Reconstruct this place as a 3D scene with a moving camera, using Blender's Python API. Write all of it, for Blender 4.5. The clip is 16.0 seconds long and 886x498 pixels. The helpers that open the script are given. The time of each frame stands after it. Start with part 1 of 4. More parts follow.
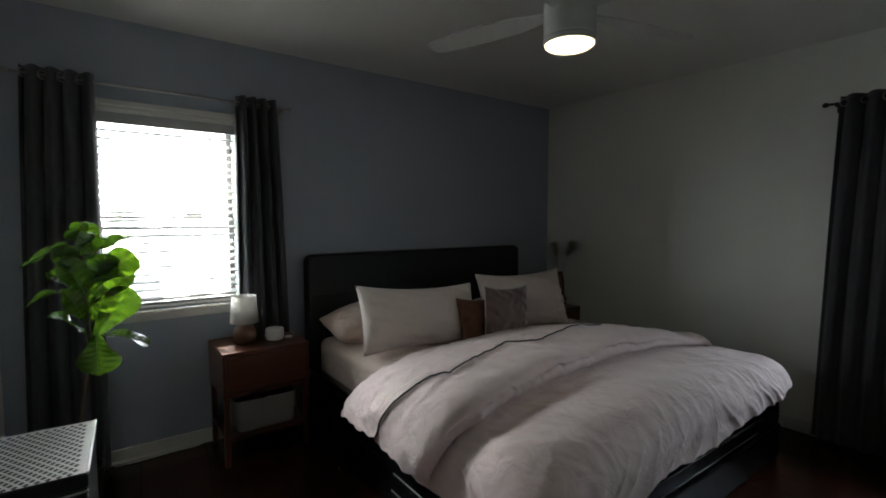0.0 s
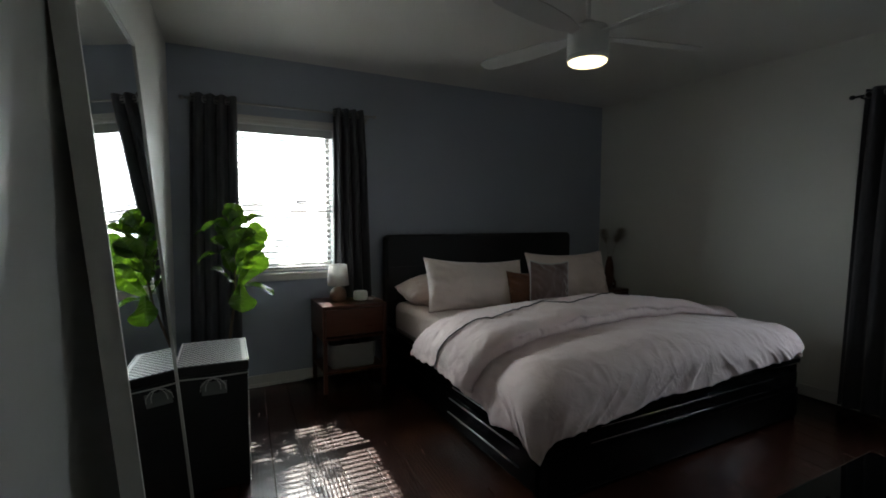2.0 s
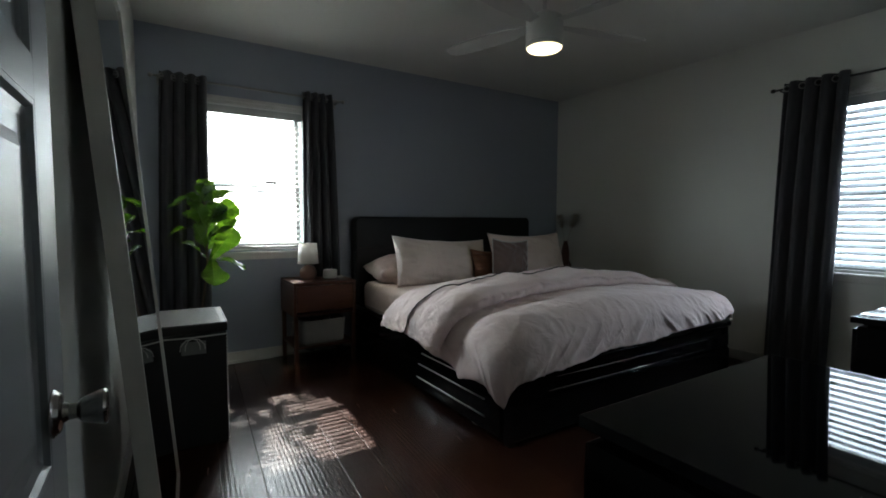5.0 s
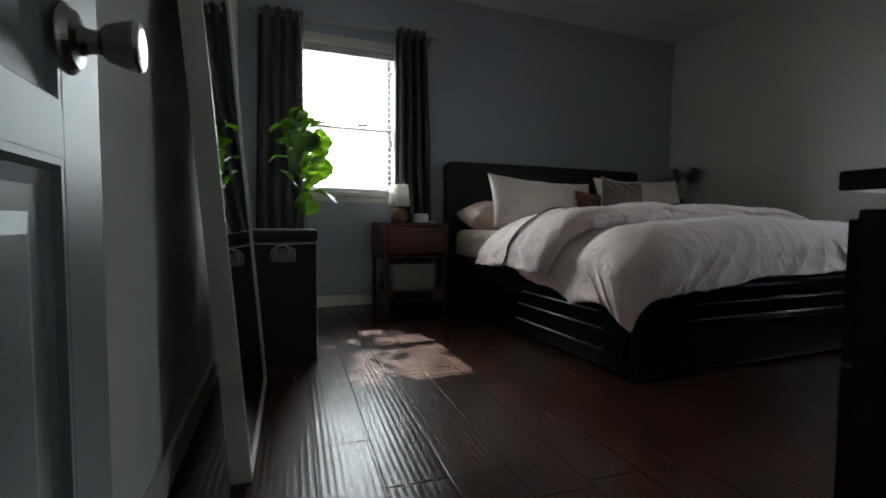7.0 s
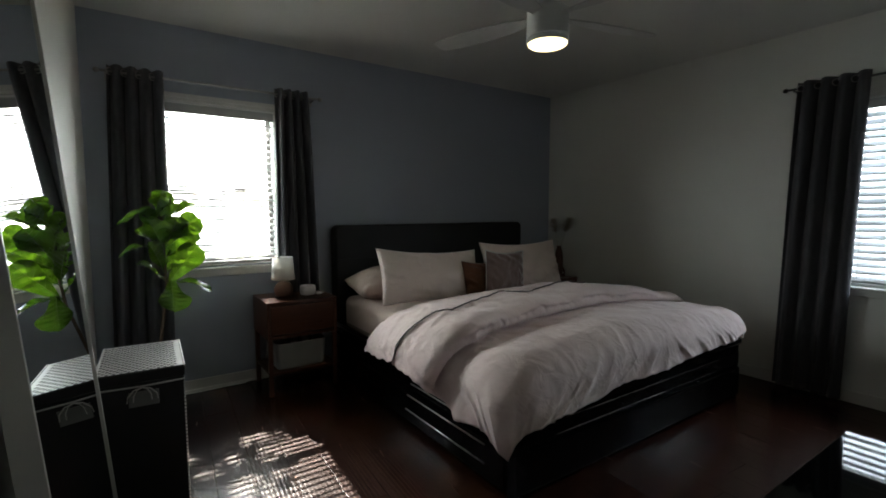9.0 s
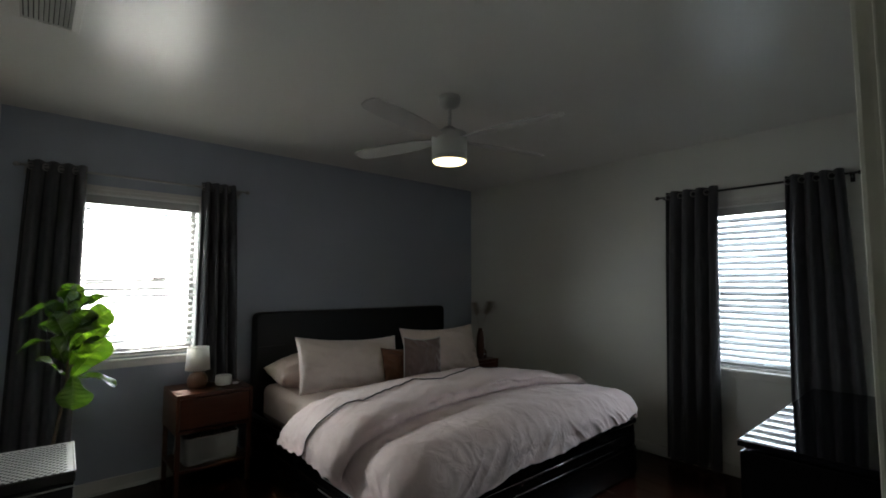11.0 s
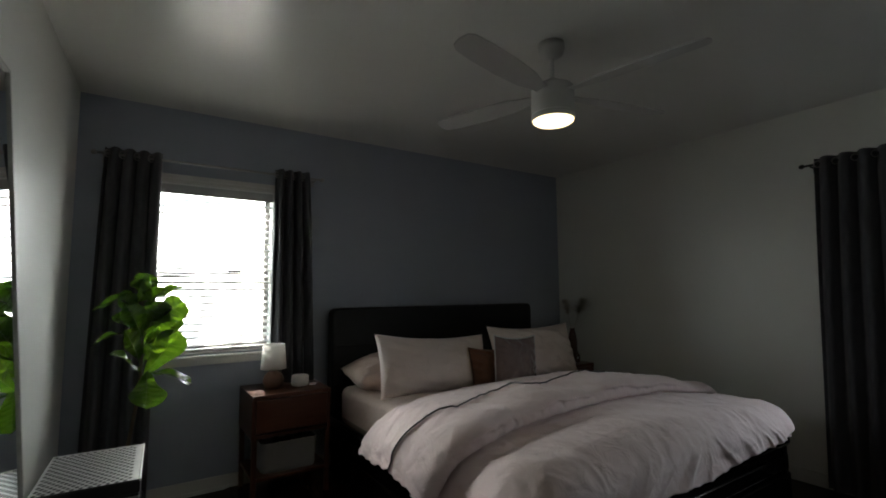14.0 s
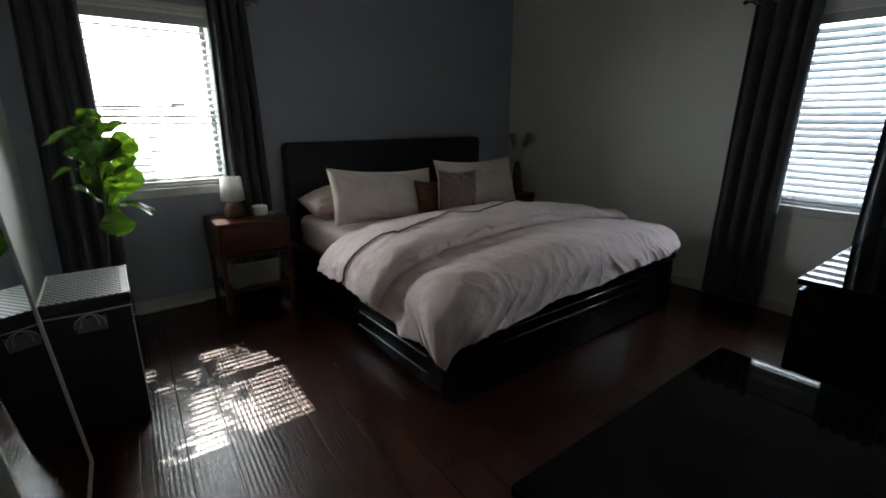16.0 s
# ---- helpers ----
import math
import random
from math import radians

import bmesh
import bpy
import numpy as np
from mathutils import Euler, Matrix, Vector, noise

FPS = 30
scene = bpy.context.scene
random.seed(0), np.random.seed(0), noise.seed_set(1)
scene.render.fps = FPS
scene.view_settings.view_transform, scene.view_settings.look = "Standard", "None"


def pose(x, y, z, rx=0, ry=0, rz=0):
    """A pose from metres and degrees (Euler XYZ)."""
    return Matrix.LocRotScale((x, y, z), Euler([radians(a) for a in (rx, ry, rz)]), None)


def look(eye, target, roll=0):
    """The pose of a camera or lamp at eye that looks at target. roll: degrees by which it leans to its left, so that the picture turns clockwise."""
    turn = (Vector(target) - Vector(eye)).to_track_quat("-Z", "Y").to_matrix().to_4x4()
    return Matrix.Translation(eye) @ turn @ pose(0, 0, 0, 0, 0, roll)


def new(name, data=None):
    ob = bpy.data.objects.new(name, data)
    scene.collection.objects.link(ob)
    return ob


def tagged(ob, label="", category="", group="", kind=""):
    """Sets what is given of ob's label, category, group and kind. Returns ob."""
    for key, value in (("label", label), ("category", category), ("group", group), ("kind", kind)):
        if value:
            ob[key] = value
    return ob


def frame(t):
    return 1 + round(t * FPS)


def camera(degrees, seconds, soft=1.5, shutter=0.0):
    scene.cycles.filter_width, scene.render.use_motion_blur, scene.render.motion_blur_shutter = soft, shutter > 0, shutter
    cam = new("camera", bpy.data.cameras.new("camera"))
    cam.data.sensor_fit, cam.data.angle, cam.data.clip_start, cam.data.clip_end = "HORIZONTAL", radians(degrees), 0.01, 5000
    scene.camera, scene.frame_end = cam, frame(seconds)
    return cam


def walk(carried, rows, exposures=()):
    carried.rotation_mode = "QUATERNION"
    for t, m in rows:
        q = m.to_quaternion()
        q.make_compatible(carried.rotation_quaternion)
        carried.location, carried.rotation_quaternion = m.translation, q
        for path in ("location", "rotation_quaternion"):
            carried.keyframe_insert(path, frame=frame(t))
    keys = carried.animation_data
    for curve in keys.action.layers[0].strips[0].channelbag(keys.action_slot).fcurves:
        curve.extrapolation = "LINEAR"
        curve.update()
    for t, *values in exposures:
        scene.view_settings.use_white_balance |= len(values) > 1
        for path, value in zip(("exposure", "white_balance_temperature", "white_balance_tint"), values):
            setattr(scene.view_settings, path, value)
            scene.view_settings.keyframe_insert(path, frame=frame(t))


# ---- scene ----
# camera and walk
cam = camera(87.4, 16.0, soft=1.8)
PATH = [
    (0, (0.169, -0.025, 1.433), (1.353, 1.581, 1.302), 0.0),
    (0.5, (0.119, -0.222, 1.408), (1.281, 1.4, 1.273), 0.0),
    (1, (0.032, -0.413, 1.383), (1.146, 1.242, 1.248), 0.2),
    (1.5, (-0.073, -0.535, 1.338), (0.934, 1.189, 1.22), 0.4),
    (2, (-0.072, -0.637, 1.324), (0.843, 1.137, 1.191), 0.1),
    (2.5, (-0.08, -0.681, 1.271), (0.823, 1.099, 1.145), 0.8),
    (3, (-0.141, -0.696, 1.274), (0.77, 1.079, 1.14), 0.8),
    (3.5, (-0.198, -0.775, 1.256), (0.719, 0.998, 1.135), 0.9),
    (4, (-0.231, -0.824, 1.251), (0.84, 0.86, 1.126), 0.2),
    (6.5, (-0.163, -0.582, 0.771), (0.758, 1.19, 0.66), 0.4),
    (7, (-0.161, -0.498, 0.664), (0.58, 1.356, 0.553), 0.4),
    (7.5, (-0.141, -0.456, 0.685), (0.578, 1.407, 0.583), -0.2),
    (8, (-0.126, -0.393, 0.874), (0.613, 1.462, 0.761), 0.2),
    (8.5, (-0.118, -0.378, 1.076), (0.751, 1.419, 0.95), 0.2),
    (9, (-0.077, -0.482, 1.295), (1.047, 1.164, 1.131), -0.1),
    (11.5, (-0.075, -0.788, 1.427), (1.246, 0.703, 1.605), -0.2),
    (12, (-0.137, -0.799, 1.427), (1.105, 0.759, 1.602), -0.0),
    (12.5, (-0.139, -0.687, 1.389), (0.808, 1.066, 1.566), 0.0),
    (13, (-0.055, -0.586, 1.379), (0.826, 1.2, 1.558), -0.1),
    (13.5, (0.03, -0.493, 1.338), (0.897, 1.3, 1.523), -0.2),
    (14, (0.062, -0.316, 1.317), (1.16, 1.346, 1.492), -0.4),
    (14.5, (0.106, -0.271, 1.32), (1.317, 1.311, 1.494), -0.3),
    (15, (0.103, -0.299, 1.325), (1.326, 1.278, 1.455), -0.5),
    (15.5, (0.09, -0.409, 1.336), (1.306, 1.165, 1.123), -0.1),
    (16, (0.027, -0.592, 1.377), (1.204, 0.929, 0.829), 0.1),
]
EXPOSURES = [
    (0.0, 2.91, 6450, 8), (0.5, 2.80, 6420, 8), (1.0, 2.73, 6400, 7), (1.5, 2.68, 6400, 7), (2.0, 2.70, 6380, 7), (3.0, 2.86, 6300, 6), (4.0, 2.96, 6250, 5),
    (6.5, 2.84, 6300, 6), (7.0, 3.05, 6350, 6), (7.5, 3.38, 6500, 7), (8.0, 3.51, 6700, 8), (8.5, 3.28, 6800, 8), (9.0, 2.92, 6650, 7),
    (11.5, 2.85, 6600, 9), (12.5, 2.72, 6780, 9), (13.5, 2.74, 6750, 9), (14.0, 2.60, 6700, 9), (15.0, 2.56, 6620, 9), (15.5, 2.65, 6560, 9), (16.0, 2.84, 6450, 8)]
walk(cam, [(t, look(eye, target, roll)) for t, eye, target, roll in PATH], EXPOSURES)

# ---- plan, in metres ----
YB = 3.22      # blue wall's face
XR = 3.91      # cream wall's face
YS = -0.728    # doorway wall's face
ZC = 2.55      # ceiling
SKEW = 0.045   # the left wall is turned slightly to fit the camera's view


def xl(y):
    """The left wall's face at depth y."""
    return -0.388 + (y - 0.7) * SKEW


W1 = (0.13, 0.897, 0.90, 2.045)    # window in the blue wall: x0, x1, z0, z1
W2 = (-0.02, 0.62, 0.80, 2.02)   # window in the cream wall: y0, y1, z0, z1
DX0, DX1, DZ = -0.37, 0.50, 2.08  # doorway

# ---- world, sun and large lights ----
SUN_EL, SUN_AZ = radians(45), radians(3.4)   # azimuth from +y towards +x
world = bpy.data.worlds.new("world")
scene.world = world
world.use_nodes = True
wn = world.node_tree
sky = wn.nodes.new("ShaderNodeTexSky")
sky.sky_type = "NISHITA"
sky.sun_disc = False
sky.sun_elevation = SUN_EL
sky.sun_rotation = SUN_AZ
wn.links.new(sky.outputs[0], wn.nodes["Background"].inputs[0])
wn.nodes["Background"].inputs[1].default_value = 0.08

sun = new("sun", bpy.data.lights.new("sun", "SUN"))
sun.data.energy = 5.0
sun.data.angle = radians(0.5)
sun.data.color = (1.0, 0.95, 0.87)
sd = Vector((math.sin(SUN_AZ) * math.cos(SUN_EL), math.cos(SUN_AZ) * math.cos(SUN_EL), math.sin(SUN_EL)))
sun.matrix_world = look(sd * 20, (0, 0, 0))


def sky_light(name, eye, target, w, h, energy, colour):
    """Sky light that comes in at a window's opening."""
    l = new(name, bpy.data.lights.new(name, "AREA"))
    l.data.shape, l.data.size, l.data.size_y = "RECTANGLE", w, h
    l.data.energy, l.data.color = energy, colour
    l.matrix_world = look(eye, target)
    return l


sky_light("sky_light_blue_wall", ((W1[0] + W1[1]) / 2, YB + 0.17, (W1[2] + W1[3]) / 2), ((W1[0] + W1[1]) / 2, 0, (W1[2] + W1[3]) / 2), 0.76, 1.14, 5.0, (0.90, 0.975, 1.0))
sky_light("sky_light_cream_wall", (XR + 0.17, (W2[0] + W2[1]) / 2, (W2[2] + W2[3]) / 2), (0, (W2[0] + W2[1]) / 2, (W2[2] + W2[3]) / 2), 0.64, 1.21, 5.9, (0.78, 0.89, 1.0))


# ---- materials ----
def mat(name, base, rough=0.6, metal=0.0, vary=0.12, scale=6.0, fine=120.0, bump=0.15, dist=0.002, spec=0.5, coat=0.0, sheen=0.0, per_object=0.0, rvary=0.1, stretch=(1, 1, 1), translucent=0.0, through_colour=None, glow=None, crease=0.0, crease_scale=7.0):
    m = bpy.data.materials.new(name)
    m.use_nodes = True
    nt = m.node_tree
    n, lk = nt.nodes, nt.links
    b = n["Principled BSDF"]
    b.inputs["Roughness"].default_value = rough
    b.inputs["Metallic"].default_value = metal
    b.inputs["Specular IOR Level"].default_value = spec
    b.inputs["Coat Weight"].default_value = coat
    b.inputs["Coat Roughness"].default_value = 0.12
    b.inputs["Sheen Weight"].default_value = sheen
    tc = n.new("ShaderNodeTexCoord")
    mp = n.new("ShaderNodeMapping")
    mp.inputs["Scale"].default_value = stretch
    lk.new(tc.outputs["Object"], mp.inputs["Vector"])
    n1 = n.new("ShaderNodeTexNoise")
    n1.inputs["Scale"].default_value = scale
    n1.inputs["Detail"].default_value = 5
    n2 = n.new("ShaderNodeTexNoise")
    n2.inputs["Scale"].default_value = fine
    n2.inputs["Detail"].default_value = 3
    lk.new(mp.outputs[0], n1.inputs["Vector"])
    lk.new(mp.outputs[0], n2.inputs["Vector"])
    mix = n.new("ShaderNodeMix")
    mix.data_type = "RGBA"
    mix.inputs["A"].default_value = (*[c * (1 - vary) for c in base], 1)
    mix.inputs["B"].default_value = (*[min(1, c * (1 + vary)) for c in base], 1)
    ad = n.new("ShaderNodeMath")
    ad.operation = "MULTIPLY_ADD"
    ad.inputs[1].default_value = 0.3
    lk.new(n2.outputs["Fac"], ad.inputs[0])
    sb = n.new("ShaderNodeMath")
    sb.operation = "MULTIPLY_ADD"
    sb.inputs[1].default_value = 1.1
    sb.inputs[2].default_value = -0.2
    lk.new(n1.outputs["Fac"], sb.inputs[0])
    lk.new(sb.outputs[0], ad.inputs[2])
    src = ad
    if per_object:
        oi = n.new("ShaderNodeObjectInfo")
        po = n.new("ShaderNodeMath")
        po.operation = "MULTIPLY_ADD"
        po.inputs[1].default_value = per_object
        lk.new(oi.outputs["Random"], po.inputs[0])
        lk.new(ad.outputs[0], po.inputs[2])
        src = po
    lk.new(src.outputs[0], mix.inputs["Factor"])
    lk.new(mix.outputs["Result"], b.inputs["Base Color"])
    rr = n.new("ShaderNodeMath")
    rr.operation = "MULTIPLY_ADD"
    rr.inputs[1].default_value = rvary
    rr.inputs[2].default_value = rough - rvary / 2
    lk.new(n1.outputs["Fac"], rr.inputs[0])
    lk.new(rr.outputs[0], b.inputs["Roughness"])
    if bump:
        bp = n.new("ShaderNodeBump")
        bp.inputs["Strength"].default_value = bump
        bp.inputs["Distance"].default_value = dist
        lk.new(ad.outputs[0], bp.inputs["Height"])
        lk.new(bp.outputs[0], b.inputs["Normal"])
    if crease:
        n3 = n.new("ShaderNodeTexNoise")
        n3.inputs["Scale"].default_value = crease_scale
        n3.inputs["Detail"].default_value = 3
        n3.inputs["Distortion"].default_value = 0.5
        lk.new(mp.outputs[0], n3.inputs["Vector"])
        cb = n.new("ShaderNodeBump")
        cb.inputs["Strength"].default_value = crease
        cb.inputs["Distance"].default_value = 0.022
        lk.new(n3.outputs["Fac"], cb.inputs["Height"])
        lk.new(bp.outputs[0], cb.inputs["Normal"])
        lk.new(cb.outputs[0], b.inputs["Normal"])
    if translucent:
        tr = n.new("ShaderNodeBsdfTranslucent")
        if through_colour:
            tr.inputs["Color"].default_value = (*through_colour, 1)
        else:
            lk.new(mix.outputs["Result"], tr.inputs["Color"])
        ms = n.new("ShaderNodeMixShader")
        ms.inputs[0].default_value = translucent
        lk.new(b.outputs[0], ms.inputs[1])
        lk.new(tr.outputs[0], ms.inputs[2])
        lk.new(ms.outputs[0], n["Material Output"].inputs["Surface"])
    if glow:
        b.inputs["Emission Color"].default_value = (*glow[:3], 1)
        b.inputs["Emission Strength"].default_value = glow[3]
    return m


def wood(name, base, rough, per_object=0.3, axis=(30, 30, 2), vary=0.4, ripple=0.0, coat=0.0, spec=0.4):
    """Wood with grain along one axis; ripple: hand-scraped hollows across the board."""
    m = mat(name, base, rough, spec=spec, vary=vary, scale=1.6, fine=9, bump=0.03, dist=0.001, per_object=per_object, stretch=axis, coat=coat, rvary=0.12)
    if ripple:
        n, lk = m.node_tree.nodes, m.node_tree.links
        b = n["Principled BSDF"]
        tc = n.new("ShaderNodeTexCoord")
        oi = n.new("ShaderNodeObjectInfo")
        mp = n.new("ShaderNodeMapping")
        mp.inputs["Scale"].default_value = (1, 0.16, 1)
        lk.new(tc.outputs["Object"], mp.inputs["Vector"])
        sh = n.new("ShaderNodeVectorMath")
        sh.operation = "ADD"
        cm = n.new("ShaderNodeCombineXYZ")
        ml = n.new("ShaderNodeMath")
        ml.operation = "MULTIPLY"
        ml.inputs[1].default_value = 37.0
        lk.new(oi.outputs["Random"], ml.inputs[0])
        lk.new(ml.outputs[0], cm.inputs[1])
        lk.new(mp.outputs[0], sh.inputs[0])
        lk.new(cm.outputs[0], sh.inputs[1])
        wv = n.new("ShaderNodeTexWave")
        wv.wave_type, wv.bands_direction = "BANDS", "X"
        wv.inputs["Scale"].default_value = 16.0
        wv.inputs["Distortion"].default_value = 1.3
        wv.inputs["Detail"].default_value = 0.6
        wv.inputs["Detail Scale"].default_value = 0.55
        lk.new(sh.outputs[0], wv.inputs["Vector"])
        bp = n.new("ShaderNodeBump")
        bp.inputs["Strength"].default_value = ripple
        bp.inputs["Distance"].default_value = 0.004
        nm = n.new("ShaderNodeTexNoise")
        nm.inputs["Scale"].default_value = 1.6
        lk.new(sh.outputs[0], nm.inputs["Vector"])
        mm = n.new("ShaderNodeMath")
        mm.operation = "MULTIPLY"
        lk.new(wv.outputs["Fac"], mm.inputs[0])
        lk.new(nm.outputs["Fac"], mm.inputs[1])
        lk.new(mm.outputs[0], bp.inputs["Height"])
        old = b.inputs["Normal"].links[0].from_node
        lk.new(old.outputs[0], bp.inputs["Normal"])
        lk.new(bp.outputs[0], b.inputs["Normal"])
    return m


M_BLUE = mat("blue_grey_wall_paint", (0.350, 0.382, 0.452), 0.42, vary=0.05, scale=1.2, fine=160, bump=0.25, dist=0.0012)
M_CREAM = mat("off_white_wall_paint", (0.70, 0.70, 0.655), 0.40, vary=0.04, scale=1.1, fine=160, bump=0.25, dist=0.0012)
M_CEIL = mat("ceiling_semi_gloss_paint", (0.66, 0.66, 0.625), 0.30, vary=0.012, scale=0.9, fine=9, bump=0.015, dist=0.004, rvary=0.04, spec=0.45)
M_TRIM = mat("white_trim_paint", (0.66, 0.65, 0.61), 0.35, vary=0.05, scale=5, fine=60, bump=0.1)
# trim white lifted, in place of sunlight on the lining
M_LINING = mat("window_lining_sun_tone", (0.84, 0.84, 0.82), 0.3, vary=0.03, scale=5, fine=60, bump=0.08)
# white enamel with a dark grey base that stands in for shade
M_DOOR = mat("door_enamel_shade_tone", (0.17, 0.181, 0.189), 0.40, spec=0.3, vary=0.05, scale=3, fine=40, bump=0.12, dist=0.002)
M_JAMB = mat("cream_jamb_paint", (0.60, 0.58, 0.50), 0.4, vary=0.06, scale=4, fine=60)
M_FLOOR = wood("dark_cherry_floorboard", (0.021, 0.0062, 0.0033), 0.25, per_object=0.7, axis=(26, 2.2, 26), vary=0.45, ripple=0.17, spec=0.42)
M_SUB = mat("floor_gap_dark", (0.012, 0.008, 0.006), 0.8)
M_BLACKGLOSS = mat("black_lacquered_wood", (0.0030, 0.0028, 0.0028), 0.13, vary=0.25, scale=4, fine=60, bump=0.02, rvary=0.08, spec=0.16)
M_BLACKTOP = mat("black_polished_top", (0.003, 0.003, 0.0035), 0.03, vary=0.2, scale=4, fine=80, bump=0.01, dist=0.001, rvary=0.02, spec=0.2)
M_CAP = mat("black_polished_cap", (0.003, 0.003, 0.003), 0.07, vary=0.2, scale=4, fine=60, bump=0.01, rvary=0.03, spec=0.7)
# bright metal tones that stand in for highlights along the bed rails' edges
M_EDGE = mat("edge_highlight_strip", (0.75, 0.74, 0.72), 0.38, metal=1.0, vary=0.1)
M_BEAD = mat("edge_highlight_bead", (0.30, 0.295, 0.29), 0.25, metal=1.0, vary=0.15, bump=0.02, rvary=0.08)
# white sash darkened to grey, standing in for its shade against the glare
M_SASH = mat("sash_backlit_shade", (0.24, 0.24, 0.23), 0.4, vary=0.06, scale=5, fine=60, bump=0.1)
M_LEATHER = mat("black_leather", (0.0045, 0.0045, 0.005), 0.55, vary=0.2, scale=8, fine=260, bump=0.35, dist=0.0012)
M_LINEN = mat("blush_cotton_sheet", (0.66, 0.52, 0.45), 0.85, vary=0.05, scale=5, fine=420, bump=0.3, dist=0.0008, sheen=0.2, crease=0.5, crease_scale=11.0)
M_DUVET = mat("blush_duvet_cotton", (0.725, 0.585, 0.57), 0.85, vary=0.05, scale=4, fine=420, bump=0.3, dist=0.0008, sheen=0.2, crease=0.62, crease_scale=10.0)
M_PILLOW = mat("pale_cotton_pillowcase", (0.71, 0.605, 0.55), 0.85, vary=0.04, scale=5, fine=420, bump=0.3, dist=0.0008, sheen=0.2, crease=0.75, crease_scale=11.0)
M_PIPE = mat("grey_piping", (0.07, 0.062, 0.068), 0.8)
M_RUST = mat("rust_brown_fabric", (0.17, 0.072, 0.037), 0.85, vary=0.2, scale=10, fine=380, bump=0.4, dist=0.001, sheen=0.3)
M_MAUVE = mat("mauve_brown_velvet", (0.17, 0.115, 0.105), 0.8, vary=0.35, scale=14, fine=300, bump=0.4, dist=0.0015, sheen=0.8)
M_WALNUT = wood("red_brown_walnut", (0.078, 0.025, 0.012), 0.30, axis=(3, 26, 26), vary=0.35)
M_WALNUT_V = wood("red_brown_walnut_upright", (0.062, 0.021, 0.011), 0.34, axis=(26, 26, 3), vary=0.35)
M_SHADE = mat("white_lamp_shade_fabric", (0.80, 0.79, 0.76), 0.8, vary=0.03, fine=300, bump=0.3, dist=0.0006, translucent=0.35)
M_BASE = mat("turned_wood_lamp_base", (0.12, 0.065, 0.042), 0.4, vary=0.25, scale=8, fine=60, stretch=(1, 1, 8))
M_CURTAIN = mat("dark_grey_curtain_cloth", (0.046, 0.046, 0.053), 0.75, vary=0.12, scale=6, fine=350, bump=0.35, dist=0.001, sheen=0.2, stretch=(1, 1, 0.3))
M_STEEL = mat("brushed_steel_rod", (0.40, 0.39, 0.38), 0.32, metal=1.0, vary=0.08)
M_IRON = mat("dark_bronze_rod", (0.03, 0.028, 0.027), 0.4, metal=0.6)
M_NICKEL = mat("satin_nickel", (0.36, 0.345, 0.33), 0.26, metal=1.0, vary=0.06, rvary=0.1)
# one white slat in two copies, each toned for its window's light
M_SLAT = mat("white_blind_slat", (0.50, 0.51, 0.505), 0.4, vary=0.02, scale=5, fine=60, bump=0.05, translucent=0.04)
M_SLAT2 = mat("white_blind_slat_backlit", (0.60, 0.62, 0.63), 0.4, vary=0.02, scale=5, fine=60, bump=0.05, translucent=0.20)
M_CORD = mat("blind_cord", (0.6, 0.6, 0.57), 0.8)
M_TASSEL = mat("dark_tassel", (0.02, 0.02, 0.02), 0.6)
M_LEAFVEIN = mat("pale_leaf_vein", (0.06, 0.12, 0.025), 0.5, bump=0)
M_LEAF = mat("fiddle_fig_leaf", (0.009, 0.032, 0.006), 0.20, vary=0.4, scale=16, fine=90, bump=0.4, dist=0.002, per_object=0.9, spec=0.7, translucent=0.15, through_colour=(0.22, 0.46, 0.015))
M_STEM = mat("plant_stem_bark", (0.09, 0.065, 0.04), 0.8, vary=0.3, scale=20)
M_POT = mat("dark_ceramic_pot", (0.03, 0.03, 0.03), 0.4)
M_SOIL = mat("potting_soil", (0.025, 0.018, 0.012), 0.95, vary=0.4, scale=40, bump=0.8, dist=0.01)
M_MIRROR = bpy.data.materials.new("mirror_glass")
M_MIRROR.use_nodes = True
_b = M_MIRROR.node_tree.nodes["Principled BSDF"]
_b.inputs["Base Color"].default_value = (0.86, 0.89, 0.88, 1)
_b.inputs["Metallic"].default_value = 1.0
_b.inputs["Roughness"].default_value = 0.01
M_GLASS = bpy.data.materials.new("window_glass")
M_GLASS.use_nodes = True
_g = M_GLASS.node_tree.nodes["Principled BSDF"]
_g.inputs["Transmission Weight"].default_value = 1.0
_g.inputs["Roughness"].default_value = 0.0
_g.inputs["IOR"].default_value = 1.45
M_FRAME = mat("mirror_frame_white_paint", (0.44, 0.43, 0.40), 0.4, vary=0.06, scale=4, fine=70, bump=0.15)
M_HAMPER = mat("black_hamper_panel", (0.006, 0.006, 0.006), 0.6, vary=0.3, fine=200, bump=0.2)
M_WEAVE_W = mat("pale_woven_strip", (0.56, 0.56, 0.55), 0.42, vary=0.15, scale=20, fine=200)
M_WEAVE_B = mat("dark_woven_strip", (0.03, 0.03, 0.032), 0.6, vary=0.2, scale=20, fine=200)
M_STRAP = mat("grey_ribbon", (0.34, 0.33, 0.31), 0.8, vary=0.1, fine=200)
M_TAG = mat("grey_tag_plate", (0.13, 0.13, 0.125), 0.6, vary=0.2)
M_BASKET = mat("grey_felt_basket", (0.25, 0.25, 0.245), 0.9, vary=0.12, scale=15, fine=300, bump=0.4)
M_PLASTIC = mat("white_plastic", (0.62, 0.62, 0.60), 0.4, vary=0.03)
M_FANWHITE = mat("white_fan_enamel", (0.52, 0.52, 0.50), 0.38, vary=0.03)
M_BLADE = mat("grey_white_fan_blade", (0.48, 0.48, 0.462), 0.45, vary=0.04)
